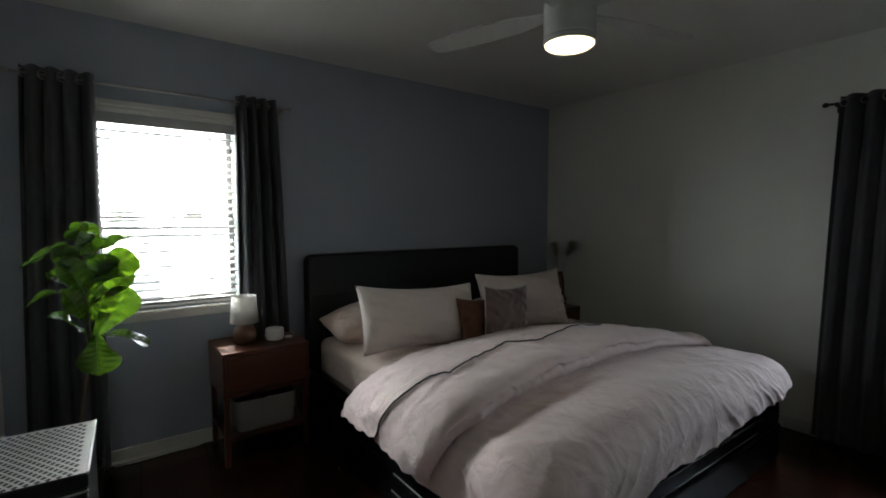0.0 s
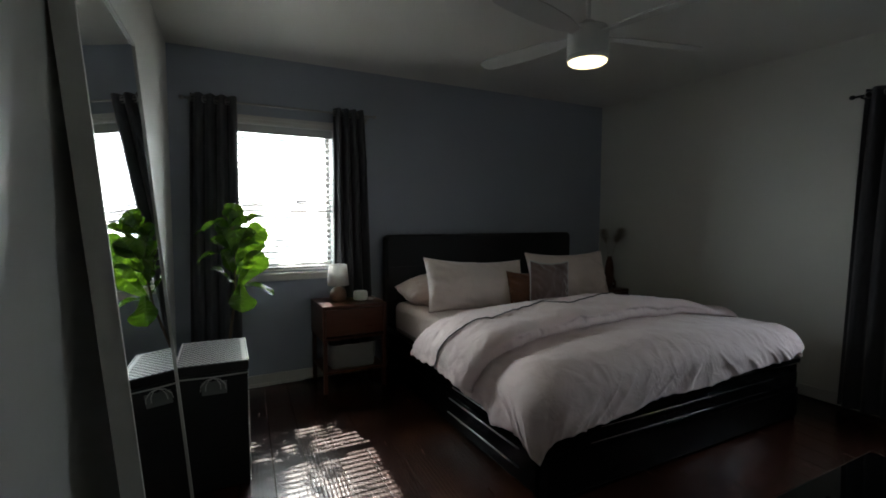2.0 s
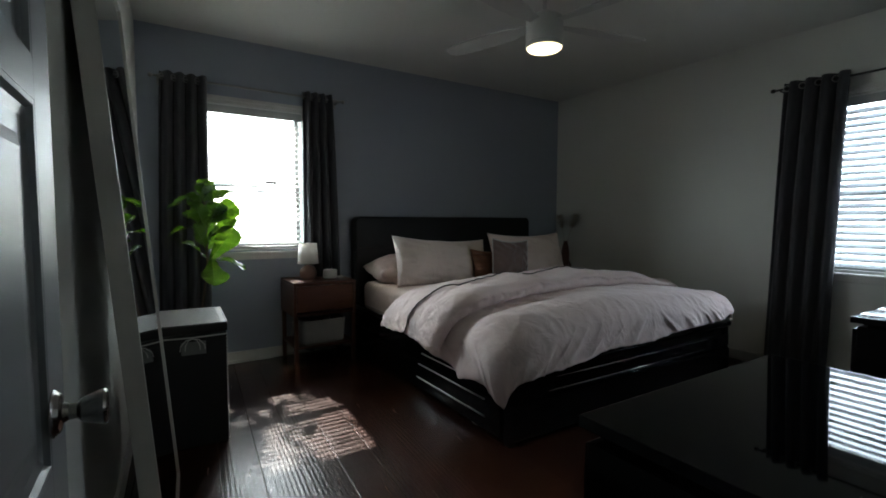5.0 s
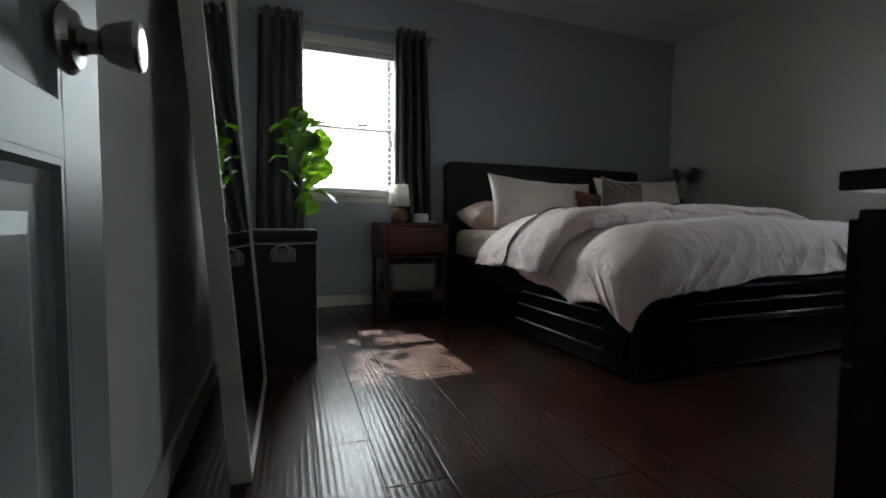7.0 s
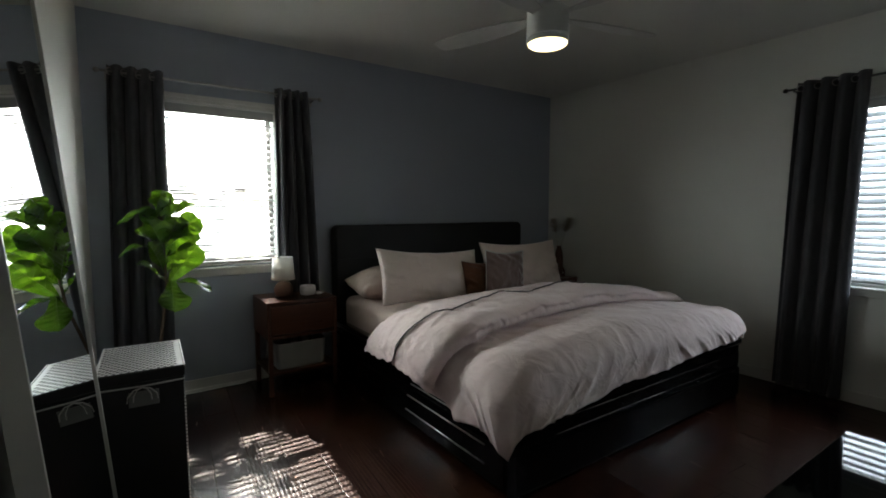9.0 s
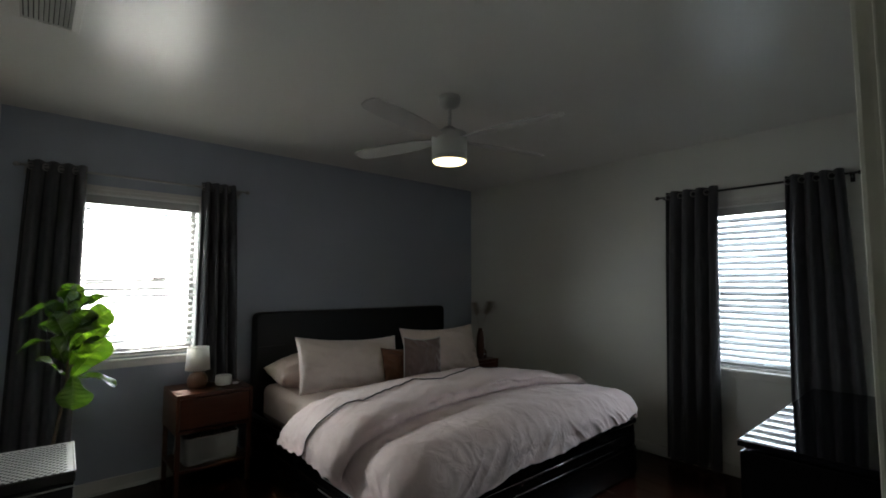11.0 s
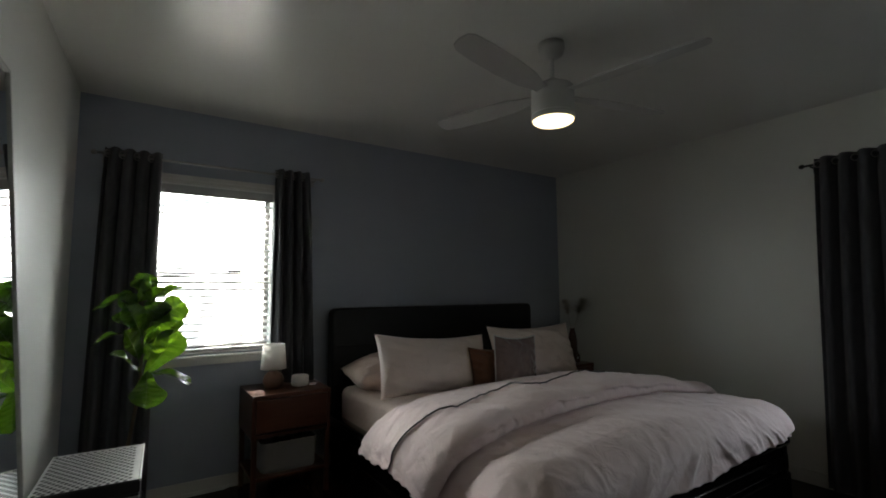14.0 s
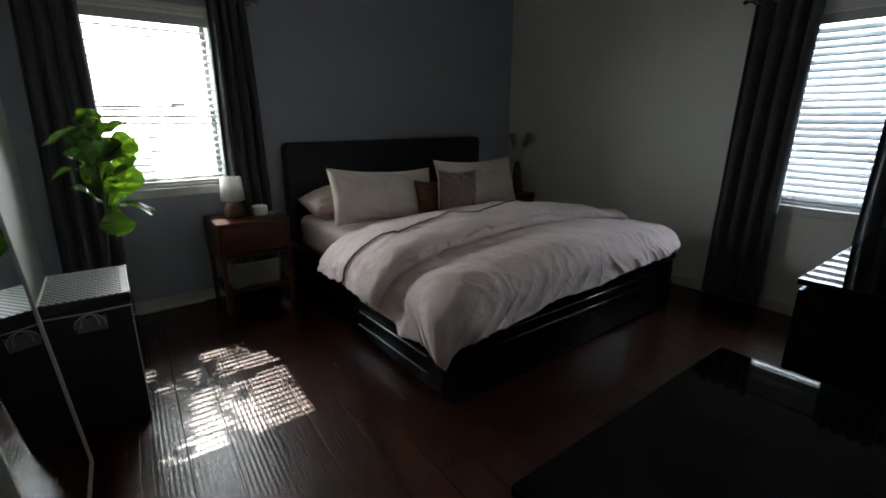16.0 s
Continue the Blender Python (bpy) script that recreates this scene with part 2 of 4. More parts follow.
M_FANGLOW = mat("warm_fan_lens", (0.9, 0.85, 0.7), 0.4, vary=0.0, bump=0, glow=(1.0, 0.80, 0.46, 0.62))
M_DARK = mat("vent_duct_shade", (0.02, 0.02, 0.02), 0.9)
M_VASE = mat("brown_glazed_vase", (0.075, 0.024, 0.013), 0.3, vary=0.3, scale=12)
M_PAMPAS = mat("dried_brown_grass", (0.42, 0.36, 0.28), 0.9, vary=0.3, scale=30)
M_GROUND = mat("outside_lawn", (0.09, 0.11, 0.05), 0.95, vary=0.4, scale=3, fine=40, bump=0.6, dist=0.02)
M_OUTLEAF = mat("outdoor_tree_leaf", (0.06, 0.10, 0.03), 0.6, vary=0.3, translucent=0.3)
M_BARK = mat("outdoor_bark", (0.08, 0.06, 0.045), 0.9, vary=0.3, scale=10, bump=0.6, dist=0.01)
M_HALL = mat("hall_wall_paint", (0.52, 0.48, 0.40), 0.5, vary=0.05, scale=2)


# ---- mesh helpers ----
def thing(name, at, label, category, group="", turn=0.0):
    e = new(name)
    e.empty_display_size = 0.1
    e.matrix_world = pose(*at, 0, 0, turn)
    return tagged(e, label, category, group)


def part(name, bm, material, parent=None, label="", smooth=False, at=None):
    me = bpy.data.meshes.new(name)
    bmesh.ops.recalc_face_normals(bm, faces=bm.faces)
    bm.to_mesh(me)
    bm.free()
    me.materials.append(material)
    if smooth:
        for p in me.polygons:
            p.use_smooth = True
    ob = new(name, me)
    if parent is not None:
        ob.parent = parent
    if at is not None:
        ob.matrix_local = at if isinstance(at, Matrix) else pose(*at)
    if label:
        ob["label"] = label
    return ob


def add_box(bm, x0, x1, y0, y1, z0, z1, bevel=0.0, m=None):
    r = bmesh.ops.create_cube(bm, size=1)
    vs = r["verts"]
    for v in vs:
        v.co = Vector(((x0 + x1) / 2 + v.co.x * (x1 - x0), (y0 + y1) / 2 + v.co.y * (y1 - y0), (z0 + z1) / 2 + v.co.z * (z1 - z0)))
    if m is not None:
        bmesh.ops.transform(bm, matrix=m, verts=vs)
    if bevel:
        es = list({e for v in vs for e in v.link_edges})
        bmesh.ops.bevel(bm, geom=es, offset=bevel, segments=2, profile=0.6, affect="EDGES")
    return bm


def box(x0, x1, y0, y1, z0, z1, bevel=0.0, m=None):
    return add_box(bmesh.new(), x0, x1, y0, y1, z0, z1, bevel, m)


def lathe(profile, segs=32, bm=None, at=(0, 0, 0)):
    """Turns (r, z) pairs round the z axis."""
    bm = bm or bmesh.new()
    rings = []
    for r, z in profile:
        if r < 1e-5:
            rings.append([bm.verts.new((at[0], at[1], at[2] + z))])
        else:
            rings.append([bm.verts.new((at[0] + r * math.cos(2 * math.pi * i / segs), at[1] + r * math.sin(2 * math.pi * i / segs), at[2] + z)) for i in range(segs)])
    for a, b in zip(rings, rings[1:]):
        for i in range(segs):
            j = (i + 1) % segs
            q = [a[i % len(a)], a[j % len(a)], b[j % len(b)], b[i % len(b)]]
            q = list(dict.fromkeys(q))
            if len(q) > 2:
                bm.faces.new(q)
    return bm


def tube(points, r, segs=8, bm=None, r1=None):
    """A round bar along points."""
    bm = bm or bmesh.new()
    pts = [Vector(p) for p in points]
    rings = []
    for i, p in enumerate(pts):
        d = (pts[min(i + 1, len(pts) - 1)] - pts[max(i - 1, 0)]).normalized()
        up = Vector((0, 0, 1)) if abs(d.z) < 0.95 else Vector((1, 0, 0))
        a = d.cross(up).normalized()
        b = d.cross(a).normalized()
        rr = r if r1 is None else r + (r1 - r) * i / (len(pts) - 1)
        rings.append([bm.verts.new(p + rr * (a * math.cos(2 * math.pi * k / segs) + b * math.sin(2 * math.pi * k / segs))) for k in range(segs)])
    for u, v in zip(rings, rings[1:]):
        for k in range(segs):
            bm.faces.new((u[k], u[(k + 1) % segs], v[(k + 1) % segs], v[k]))
    bm.faces.new(rings[0][::-1])
    bm.faces.new(rings[-1])
    return bm


def sheet(f, nu, nv, bm=None):
    """A grid of f(u, v), u and v from 0 to 1."""
    bm = bm or bmesh.new()
    g = [[bm.verts.new(f(i / nu, j / nv)) for j in range(nv + 1)] for i in range(nu + 1)]
    for i in range(nu):
        for j in range(nv):
            bm.faces.new((g[i][j], g[i + 1][j], g[i + 1][j + 1], g[i][j + 1]))
    return bm


def solid(ob, t, offset=-1):
    s = ob.modifiers.new("thickness", "SOLIDIFY")
    s.thickness, s.offset = t, offset
    return ob


def sstep(a, b, x):
    t = min(1, max(0, (x - a) / (b - a)))
    return t * t * (3 - 2 * t)


def structure(name, bm, material, label, category="wall", smooth=False):
    return tagged(part(name, bm, material, smooth=smooth), label, category, "", "structure")


# ---- the room's shell ----
WT = 0.14
bm = bmesh.new()
add_box(bm, -0.6, W1[0], YB, YB + WT, 0, ZC)
add_box(bm, W1[1], XR + WT, YB, YB + WT, 0, ZC)
add_box(bm, W1[0], W1[1], YB, YB + WT, 0, W1[2])
add_box(bm, W1[0], W1[1], YB, YB + WT, W1[3], ZC)
structure("wall_north", bm, M_BLUE, "slate blue painted accent wall behind the bed")
bm = bmesh.new()
add_box(bm, XR, XR + WT, YS - WT, W2[0], 0, ZC)
add_box(bm, XR, XR + WT, W2[1], YB, 0, ZC)
add_box(bm, XR, XR + WT, W2[0], W2[1], 0, W2[2])
add_box(bm, XR, XR + WT, W2[0], W2[1], W2[3], ZC)
structure("wall_east", bm, M_CREAM, "off-white painted wall with a curtained window")
LEFT = Matrix.Translation((xl(YS), YS, 0)) @ pose(0, 0, 0, 0, 0, -math.degrees(math.atan(SKEW)))
structure("wall_west", box(-WT, 0, -0.12, 4.1, 0, ZC, m=LEFT), M_CREAM, "off-white painted wall behind the leaning mirror")
bm = bmesh.new()
add_box(bm, -0.62, DX0, YS - 0.12, YS, 0, ZC)
add_box(bm, DX1, XR, YS - 0.12, YS, 0, ZC)
add_box(bm, DX0, DX1, YS - 0.12, YS, DZ, ZC)
structure("wall_south", bm, M_CREAM, "off-white painted wall with the open doorway")
structure("ceiling", box(-0.9, XR + WT, -2.3, YB + WT, ZC, ZC + 0.12), M_CEIL, "semi-gloss off-white painted ceiling", "ceiling")
FLOOR = structure("floor", box(-0.9, XR + WT, -2.3, YB + WT, -0.12, -0.016), M_SUB, "dark cherry hand-scraped wood plank floor", "floor")
# the hall behind the doorway
bm = bmesh.new()
add_box(bm, -0.9, -0.76, -2.3, YS - 0.12, 0, ZC)
add_box(bm, 1.30, 1.44, -2.3, YS - 0.12, 0, ZC)
add_box(bm, -0.76, 1.30, -2.3, -2.16, 0, ZC)
structure("wall_hall", bm, M_HALL, "beige painted walls of the unlit hall")

# baseboards
bm = bmesh.new()
add_box(bm, xl(YB), XR, YB - 0.014, YB, 0, 0.085, 0.004)
add_box(bm, xl(YB), XR, YB - 0.022, YB - 0.014, 0, 0.018, 0.003)
structure("baseboard", bm, M_TRIM, "white painted baseboard along the blue wall", "baseboard")
structure("baseboard_west", box(0, 0.014, 0.95, 3.9, 0, 0.09, 0.004, m=LEFT), M_TRIM, "white painted baseboard along the off-white wall", "baseboard")
structure("baseboard_east", box(XR - 0.014, XR, YS, YB - 0.03, 0, 0.085, 0.004), M_TRIM, "white painted baseboard along the off-white wall", "baseboard")
structure("baseboard_south", box(DX1 + 0.09, XR - 0.03, YS, YS + 0.014, 0, 0.085, 0.004), M_TRIM, "white painted baseboard along the doorway wall", "baseboard")

# doorway lining and casing
bm = bmesh.new()
add_box(bm, DX1 - 0.02, DX1, YS - 0.135, YS + 0.004, 0, DZ, 0.002)
add_box(bm, DX0, DX0 + 0.012, YS - 0.135, YS + 0.004, 0, DZ, 0.002)
add_box(bm, DX0 + 0.012, DX1 - 0.02, YS - 0.135, YS + 0.004, DZ - 0.02, DZ, 0.002)
add_box(bm, DX1 - 0.03, DX1 - 0.02, YS - 0.10, YS - 0.045, 0, DZ - 0.02, 0.002)
add_box(bm, DX1 - 0.012, DX1 + 0.075, YS + 0.004, YS + 0.02, 0, DZ + 0.07, 0.004)
add_box(bm, DX0 + 0.012, DX1 - 0.012, YS + 0.004, YS + 0.02, DZ - 0.01, DZ + 0.07, 0.004)
jamb = structure("trim", bm, M_JAMB, "cream painted door lining and casing", "door frame")
sp = part("strike_plate", box(-0.001, 0.0015, -0.014, 0.014, -0.03, 0.03, 0.0006), M_NICKEL, jamb, "satin nickel strike plate", at=(DX1 - 0.0215, YS - 0.022, 0.86))


# ---- windows ----
def window(name, label, w, h, sash_z, slat_mat, tilt, m, casing_w=0.075, n_extra=0):
    """A double-hung window with blinds, built in a wall whose room face is y = 0, opening x 0..w, z 0..h."""
    win = new(name)
    win.matrix_world = m
    tagged(win, label, "window", "", "structure")
    bm = bmesh.new()
    add_box(bm, 0, 0.012, 0.0, WT, 0, h, 0.002)
    add_box(bm, w - 0.012, w, 0.0, WT, 0, h, 0.002)
    add_box(bm, 0.012, w - 0.012, 0.0, WT, h - 0.012, h, 0.002)
    add_box(bm, 0.012, w - 0.012, 0.0, WT, 0, 0.012, 0.002)
    part("window_lining", bm, M_LINING, win)
    bm = bmesh.new()
    add_box(bm, -casing_w, 0.004, -0.018, 0, -0.01, h, 0.003)
    add_box(bm, w - 0.004, w + casing_w, -0.018, 0, -0.01, h, 0.003)
    add_box(bm, -casing_w, w + casing_w, -0.020, 0, h, h + 0.022, 0.003)
    add_box(bm, -casing_w, w + casing_w, -0.030, 0, h + 0.022, h + 0.052, 0.004)
    part("window_casing", bm, M_TRIM, win)
    bm = bmesh.new()
    add_box(bm, -casing_w - 0.02, w + casing_w + 0.02, -0.05, 0.0, -0.028, -0.010, 0.004)
    add_box(bm, -casing_w, w + casing_w, -0.016, 0, -0.075, -0.028, 0.003)
    part("window_sill", bm, M_TRIM, win)
    for nm, z0, z1, y in (("upper_sash", sash_z - 0.02, h - 0.012, 0.112), ("lower_sash", 0.012, sash_z + 0.02, 0.092)):
        bm = bmesh.new()
        add_box(bm, 0.012, 0.045, y - 0.01, y + 0.01, z0, z1, 0.002)
        add_box(bm, w - 0.045, w - 0.012, y - 0.01, y + 0.01, z0, z1, 0.002)
        add_box(bm, 0.045, w - 0.045, y - 0.01, y + 0.01, z0, z0 + 0.035, 0.002)
        add_box(bm, 0.045, w - 0.045, y - 0.01, y + 0.01, z1 - 0.035, z1, 0.002)
        s = part(nm, bm, M_SASH, win)
        g = part("pane", box(0.045, w - 0.045, y - 0.002, y + 0.002, z0 + 0.035, z1 - 0.035), M_GLASS, s)
        g.visible_shadow = False
    # blinds
    part("headrail", box(0.014, w - 0.014, 0.006, 0.06, h - 0.06, h - 0.013, 0.003), M_SLAT, win)
    part("valance", box(0.013, w - 0.013, -0.004, 0.005, h - 0.075, h - 0.013, 0.003), M_SLAT, win)
    pitch = 0.0465
    n = int((h - 0.10) / pitch)
    bms = bmesh.new()
    sheet(lambda u, v: (0.0135 + u * (w - 0.027), (v - 0.5) * 0.05, 0.0035 * (1 - (2 * v - 1) ** 2)), 1, 6, bms)
    r = bmesh.ops.extrude_face_region(bms, geom=bms.faces[:])
    bmesh.ops.translate(bms, vec=(0, 0, -0.0028), verts=[e for e in r["geom"] if isinstance(e, bmesh.types.BMVert)])
    me = None
    rnd = random.Random(5)
    for i in range(n):
        z = h - 0.085 - (i + 0.5) * pitch
        a = pose(0, 0.033, z, tilt + rnd.uniform(-2.0, 2.0), rnd.uniform(-0.12, 0.12), 0)
        if me is None:
            ob = part("slat", bms, slat_mat, win, at=a)
            me = ob.data
        else:
            ob = new("slat", me)
            ob.parent = win
            ob.matrix_local = a
    zb = h - 0.085 - n * pitch - 0.012
    part("bottom_rail", box(0.016, w - 0.016, 0.012, 0.055, max(zb - 0.012, 0.014), max(zb + 0.006, 0.03), 0.004), M_SLAT, win)
    for fx in (0.16, 0.5, 0.84) if w > 0.7 else (0.2, 0.8):
        part("ladder_cord", tube([(w * fx, 0.006, h - 0.07), (w * fx, 0.006, zb)], 0.0012, 5), M_CORD, win)
    return win


win1 = window("window_1", "white double-hung window with open white slatted blinds", W1[1] - W1[0], W1[3] - W1[2], 0.53, M_SLAT, 22, pose(W1[0], YB, W1[2]))
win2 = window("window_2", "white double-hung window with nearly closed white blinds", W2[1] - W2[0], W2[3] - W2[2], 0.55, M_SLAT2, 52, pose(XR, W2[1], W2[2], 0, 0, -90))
# tassels and sash lock
for fx, z in ((0.955, 0.965), (0.955, 0.40)):
    part("tassel", lathe([(0.0, 0.014), (0.003, 0.012), (0.005, -0.012), (0.0, -0.014)], 10), M_TASSEL, win1, at=((W1[1] - W1[0]) * fx, -0.003, z))
part("sash_lock", box(-0.045, 0.045, -0.012, 0.012, -0.006, 0.008, 0.004), M_TASSEL, win1, "dark sash lock", at=(0.52, 0.078, 0.557))


# ---- curtains ----
def curtain(label, x0, x1, xb0, xb1, ztop, zbot, y, folds, m, seed, group):
    """A grommet curtain hanging before a wall with room face y = 0; x0..x1 at the top, xb0..xb1 at the bottom."""
    c = thing("curtain", (0, 0, 0), label, "curtain", group)
    c.matrix_world = m
    rnd = random.Random(seed)
    ph = [rnd.uniform(-0.5, 0.5) for _ in range(6)]

    def f(u, v):
        z = zbot + (ztop - zbot) * v
        e = 1 - v
        a, b = x0 + (xb0 - x0) * e ** 0.8, x1 + (xb1 - x1) * e ** 0.8
        w = u + 0.018 * math.sin(5 * u + 2.1 * e + ph[0]) * e
        s = math.sin(2 * math.pi * folds * w + 0.7 * e * math.sin(3 * u + ph[1]))
        s2 = math.sin(4 * math.pi * folds * w + 2.3 * e + ph[2])
        amp = 0.034 - 0.006 * e
        yy = y + amp * s + 0.007 * e * s2 + 0.005 * noise.noise((u * 9, e * 3, seed))
        return (a + (b - a) * u + 0.006 * math.cos(2 * math.pi * folds * w), yy, z)

    cloth = part("cloth", sheet(f, folds * 16, 40), M_CURTAIN, c, smooth=True)
    solid(cloth, 0.003)
    for k in range(folds * 2):
        u = (k + 0.5) / (folds * 2)
        bm = bmesh.new()
        tor = [(0.021 + 0.004 * math.cos(a), 0.004 * math.sin(a)) for a in [2 * math.pi * q / 8 for q in range(9)]]
        lathe(tor, 20, bm)
        part("grommet", bm, M_STEEL, c, at=pose(x0 + (x1 - x0) * u, y, ztop - 0.04, 0, 90, 60 if k % 2 else -60))
    return c


B_M = pose(0, YB, 0)
curtain("dark grey floor-length grommet curtain beside the bright window", -0.135, 0.165, -0.19, 0.16, 2.205, 0.03, -0.085, 4, B_M, 3, "dark grey curtains")
curtain("dark grey floor-length grommet curtain behind the nightstand", 0.875, 1.125, 0.875, 1.20, 2.205, 0.03, -0.085, 4, B_M, 8, "dark grey curtains")
R_M = pose(XR, 0, 0, 0, 0, -90)   # local x runs towards -y
curtain("dark grey floor-length grommet curtain at the shaded window", -0.86, -0.47, -0.92, -0.52, 2.175, 0.03, -0.085, 4, R_M, 12, "dark grey curtains")
curtain("dark grey grommet curtain hanging behind the dresser", -0.045, 0.27, -0.085, 0.33, 2.175, 0.03, -0.085, 4, R_M, 17, "dark grey curtains")


def rod(label, xa, xb, z, m, material):
    r = thing("curtain_rod", (0, 0, 0), label, "curtain rod", "curtain rods")
    r.matrix_world = m
    part("pole", tube([(xa, -0.085, z), (xb, -0.085, z)], 0.008, 12), material, r, smooth=True)
    for x, s in ((xa, -1), (xb, 1)):
        part("finial", lathe([(0, 0), (0.010, 0.002), (0.015, 0.008), (0.015, 0.022), (0.009, 0.03), (0, 0.032)], 14), material, r, smooth=True, at=pose(x, -0.085, z, 0, 90 * s, 0))
        bm = tube([(x - s * 0.035, -0.002, z - 0.012), (x - s * 0.035, -0.085, z - 0.012)], 0.006, 8)
        add_box(bm, x - s * 0.035 - 0.012, x - s * 0.035 + 0.012, -0.004, 0, z - 0.045, z + 0.02, 0.002)
        part("bracket", bm, material, r)


rod("thin brushed steel curtain rod over the bright window", -0.17, 1.21, 2.165, B_M, M_STEEL)
rod("dark bronze curtain rod over the shaded window", -0.91, 0.34, 2.135, R_M, M_IRON)


# ---- bed ----
BX0, BX1, BY0, BY1 = 1.28, 3.37, 0.95, 3.10
bed = thing("bed", ((BX0 + BX1) / 2, (BY0 + BY1) / 2, 0), "black king-size platform bed with a padded leather headboard", "bed")
hx, hy = (BX1 - BX0) / 2, (BY1 - BY0) / 2


def headboard():
    bm = bmesh.new()
    w, z0, z1, y0, y1, r = 1.02, 0.05, 1.18, hy - 0.03, hy + 0.085, 0.05
    out = []
    for cx, cz, a0 in ((w - r, z1 - r, 0), (-w + r, z1 - r, 90)):
        for k in range(7):
            a = radians(a0 + 15 * k)
            out.append((cx + r * math.cos(a), cz + r * math.sin(a)))
    out = [(w, z0)] + out + [(-w, z0)]
    f = [bm.verts.new((x, y0, z)) for x, z in out]
    b = [bm.verts.new((x, y1, z)) for x, z in out]
    bm.faces.new(f)
    bm.faces.new(b[::-1])
    n = len(out)
    for i in range(n):
        bm.faces.new((f[i], f[(i + 1) % n], b[(i + 1) % n], b[i]))
    bmesh.ops.recalc_face_normals(bm, faces=bm.faces)
    fe = [e for e in bm.edges if abs(e.verts[0].co.y - e.verts[1].co.y) < 1e-6]
    bmesh.ops.bevel(bm, geom=fe, offset=0.018, segments=3, profile=0.5, affect="EDGES")
    return bm


hb = part("headboard", headboard(), M_LEATHER, bed, "black leather headboard with rounded corners", smooth=False)
for z in (0.62, 0.90):
    part("seam", tube([(-1.0, hy - 0.0305, z), (1.0, hy - 0.0305, z)], 0.004, 6), M_LEATHER, hb)


def rail(name, length, m, lines, line_material, depth=0.05):
    """A stepped rail, its face towards -y, along x, with moulded ledges and thin beads added in place of edge
    highlights: lines are (x0, x1, z).
    """
    l = length / 2
    r = part(name, box(-l, l, 0.012, depth, 0.02, 0.385, 0.003), M_BLACKGLOSS, bed, at=m)
    part("cap_moulding", box(-l, l, -0.020, depth, 0.382, 0.425, 0.016), M_CAP, r, smooth=True)
    part("middle_moulding", box(-l, l, -0.002, 0.0115, 0.238, 0.325, 0.008), M_BLACKGLOSS, r)
    part("lower_moulding", box(-l, l, -0.010, 0.0115, 0.03, 0.222, 0.008), M_BLACKGLOSS, r)
    for x0, x1, z in lines:
        y = -0.014 if z > 0.38 else (-0.002 if z > 0.23 else -0.0145)
        part("bead", tube([(x0, y, z), (x1, y, z)], 0.0032, 8), line_material, r, "thin bead in place of an edge highlight", smooth=True)


rail("foot_rail", 2 * hx, pose(0, -hy, 0), [(-0.78, 0.72, 0.25), (-0.72, 0.76, 0.318), (-0.55, 0.80, 0.398)], M_BEAD)
SIDE = [(0.16, 0.90, 0.105), (0.18, 0.90, 0.198), (0.20, 0.86, 0.270)]
rail("side_rail", 2 * hy - 0.10, pose(-hx, 0.02, 0, 0, 0, -90), SIDE, M_EDGE)
rail("side_rail", 2 * hy - 0.10, pose(hx, 0.02, 0, 0, 0, 90), [(-b, -a, z) for a, b, z in SIDE], M_EDGE)
for sx in (-1, 1):
    part("corner_post", box(sx * hx - (0.05 if sx > 0 else -0.002), sx * hx + (-0.002 if sx > 0 else 0.05), -hy + 0.001, -hy + 0.05, 0.0, 0.41, 0.006), M_BLACKGLOSS, bed)
part("platform", box(-hx + 0.05, hx - 0.05, -hy + 0.05, hy - 0.03, 0.22, 0.34), M_BLACKGLOSS, bed)
part("drawer_front", box(-0.42, 0.42, -0.004, 0.0, 0.05, 0.205, 0.003), M_BLACKGLOSS, bed, at=pose(-hx - 0.0102, -0.30, 0, 0, 0, -90))


def soft_box(x0, x1, y0, y1, z0, z1, r, seed, rough_amp=0.006):
    """A mattress-like block with rounded edges and slightly uneven cloth."""
    bm = box(x0, x1, y0, y1, z0, z1)
    bmesh.ops.bevel(bm, geom=bm.edges[:], offset=r, segments=5, profile=0.5, affect="EDGES")
    bmesh.ops.subdivide_edges(bm, edges=[e for e in bm.edges if e.calc_length() > 0.2], cuts=24, use_grid_fill=True)
    for v in bm.verts:
        v.co += Vector((0, 0, 1)) * rough_amp * noise.noise(v.co * 4 + Vector((seed, 0, 0))) + Vector((1, 0, 0)) * rough_amp * noise.noise(v.co * 5)
    return bm


mattress = tagged(part("mattress", soft_box(BX0 + 0.075, BX1 - 0.075, BY0 + 0.08, BY1 - 0.05, 0.345, 0.615, 0.06, 2), M_LINEN, smooth=True), "thick mattress under a blush cotton fitted sheet", "mattress")


# ---- duvet: lies over the mattress and hangs down at the sides and the foot ----
DX_L, DX_R, DY_F = BX0 + 0.075, BX1 - 0.120, BY0 + 0.075
RAD, CR = 0.165, 0.07


def hang(d, r):
    """How far out and down a cloth goes that runs d past an edge of radius r."""
    if d <= 0:
        return 0.0, 0.0
    a = d / r
    if a < math.pi / 2:
        return r * math.sin(a), r * (1 - math.cos(a))
    return r, r + (d - r * math.pi / 2)


def past(x):
    """How far the cloth at x has run over the edge towards the window."""
    return max(0.0, DX_L - x)


def fold_line(x):
    """Where the turned-back part of the duvet ends, towards the foot."""
    xc = min(max(x, DX_L), DX_R)
    return 1.42 - 0.09 * math.exp(-(xc - DX_L) / 0.22) - 0.07 * sstep(2.4, 3.2, xc) + 0.012 * math.sin(6 * xc) + 0.10 * (past(x) / 0.3) ** 1.4


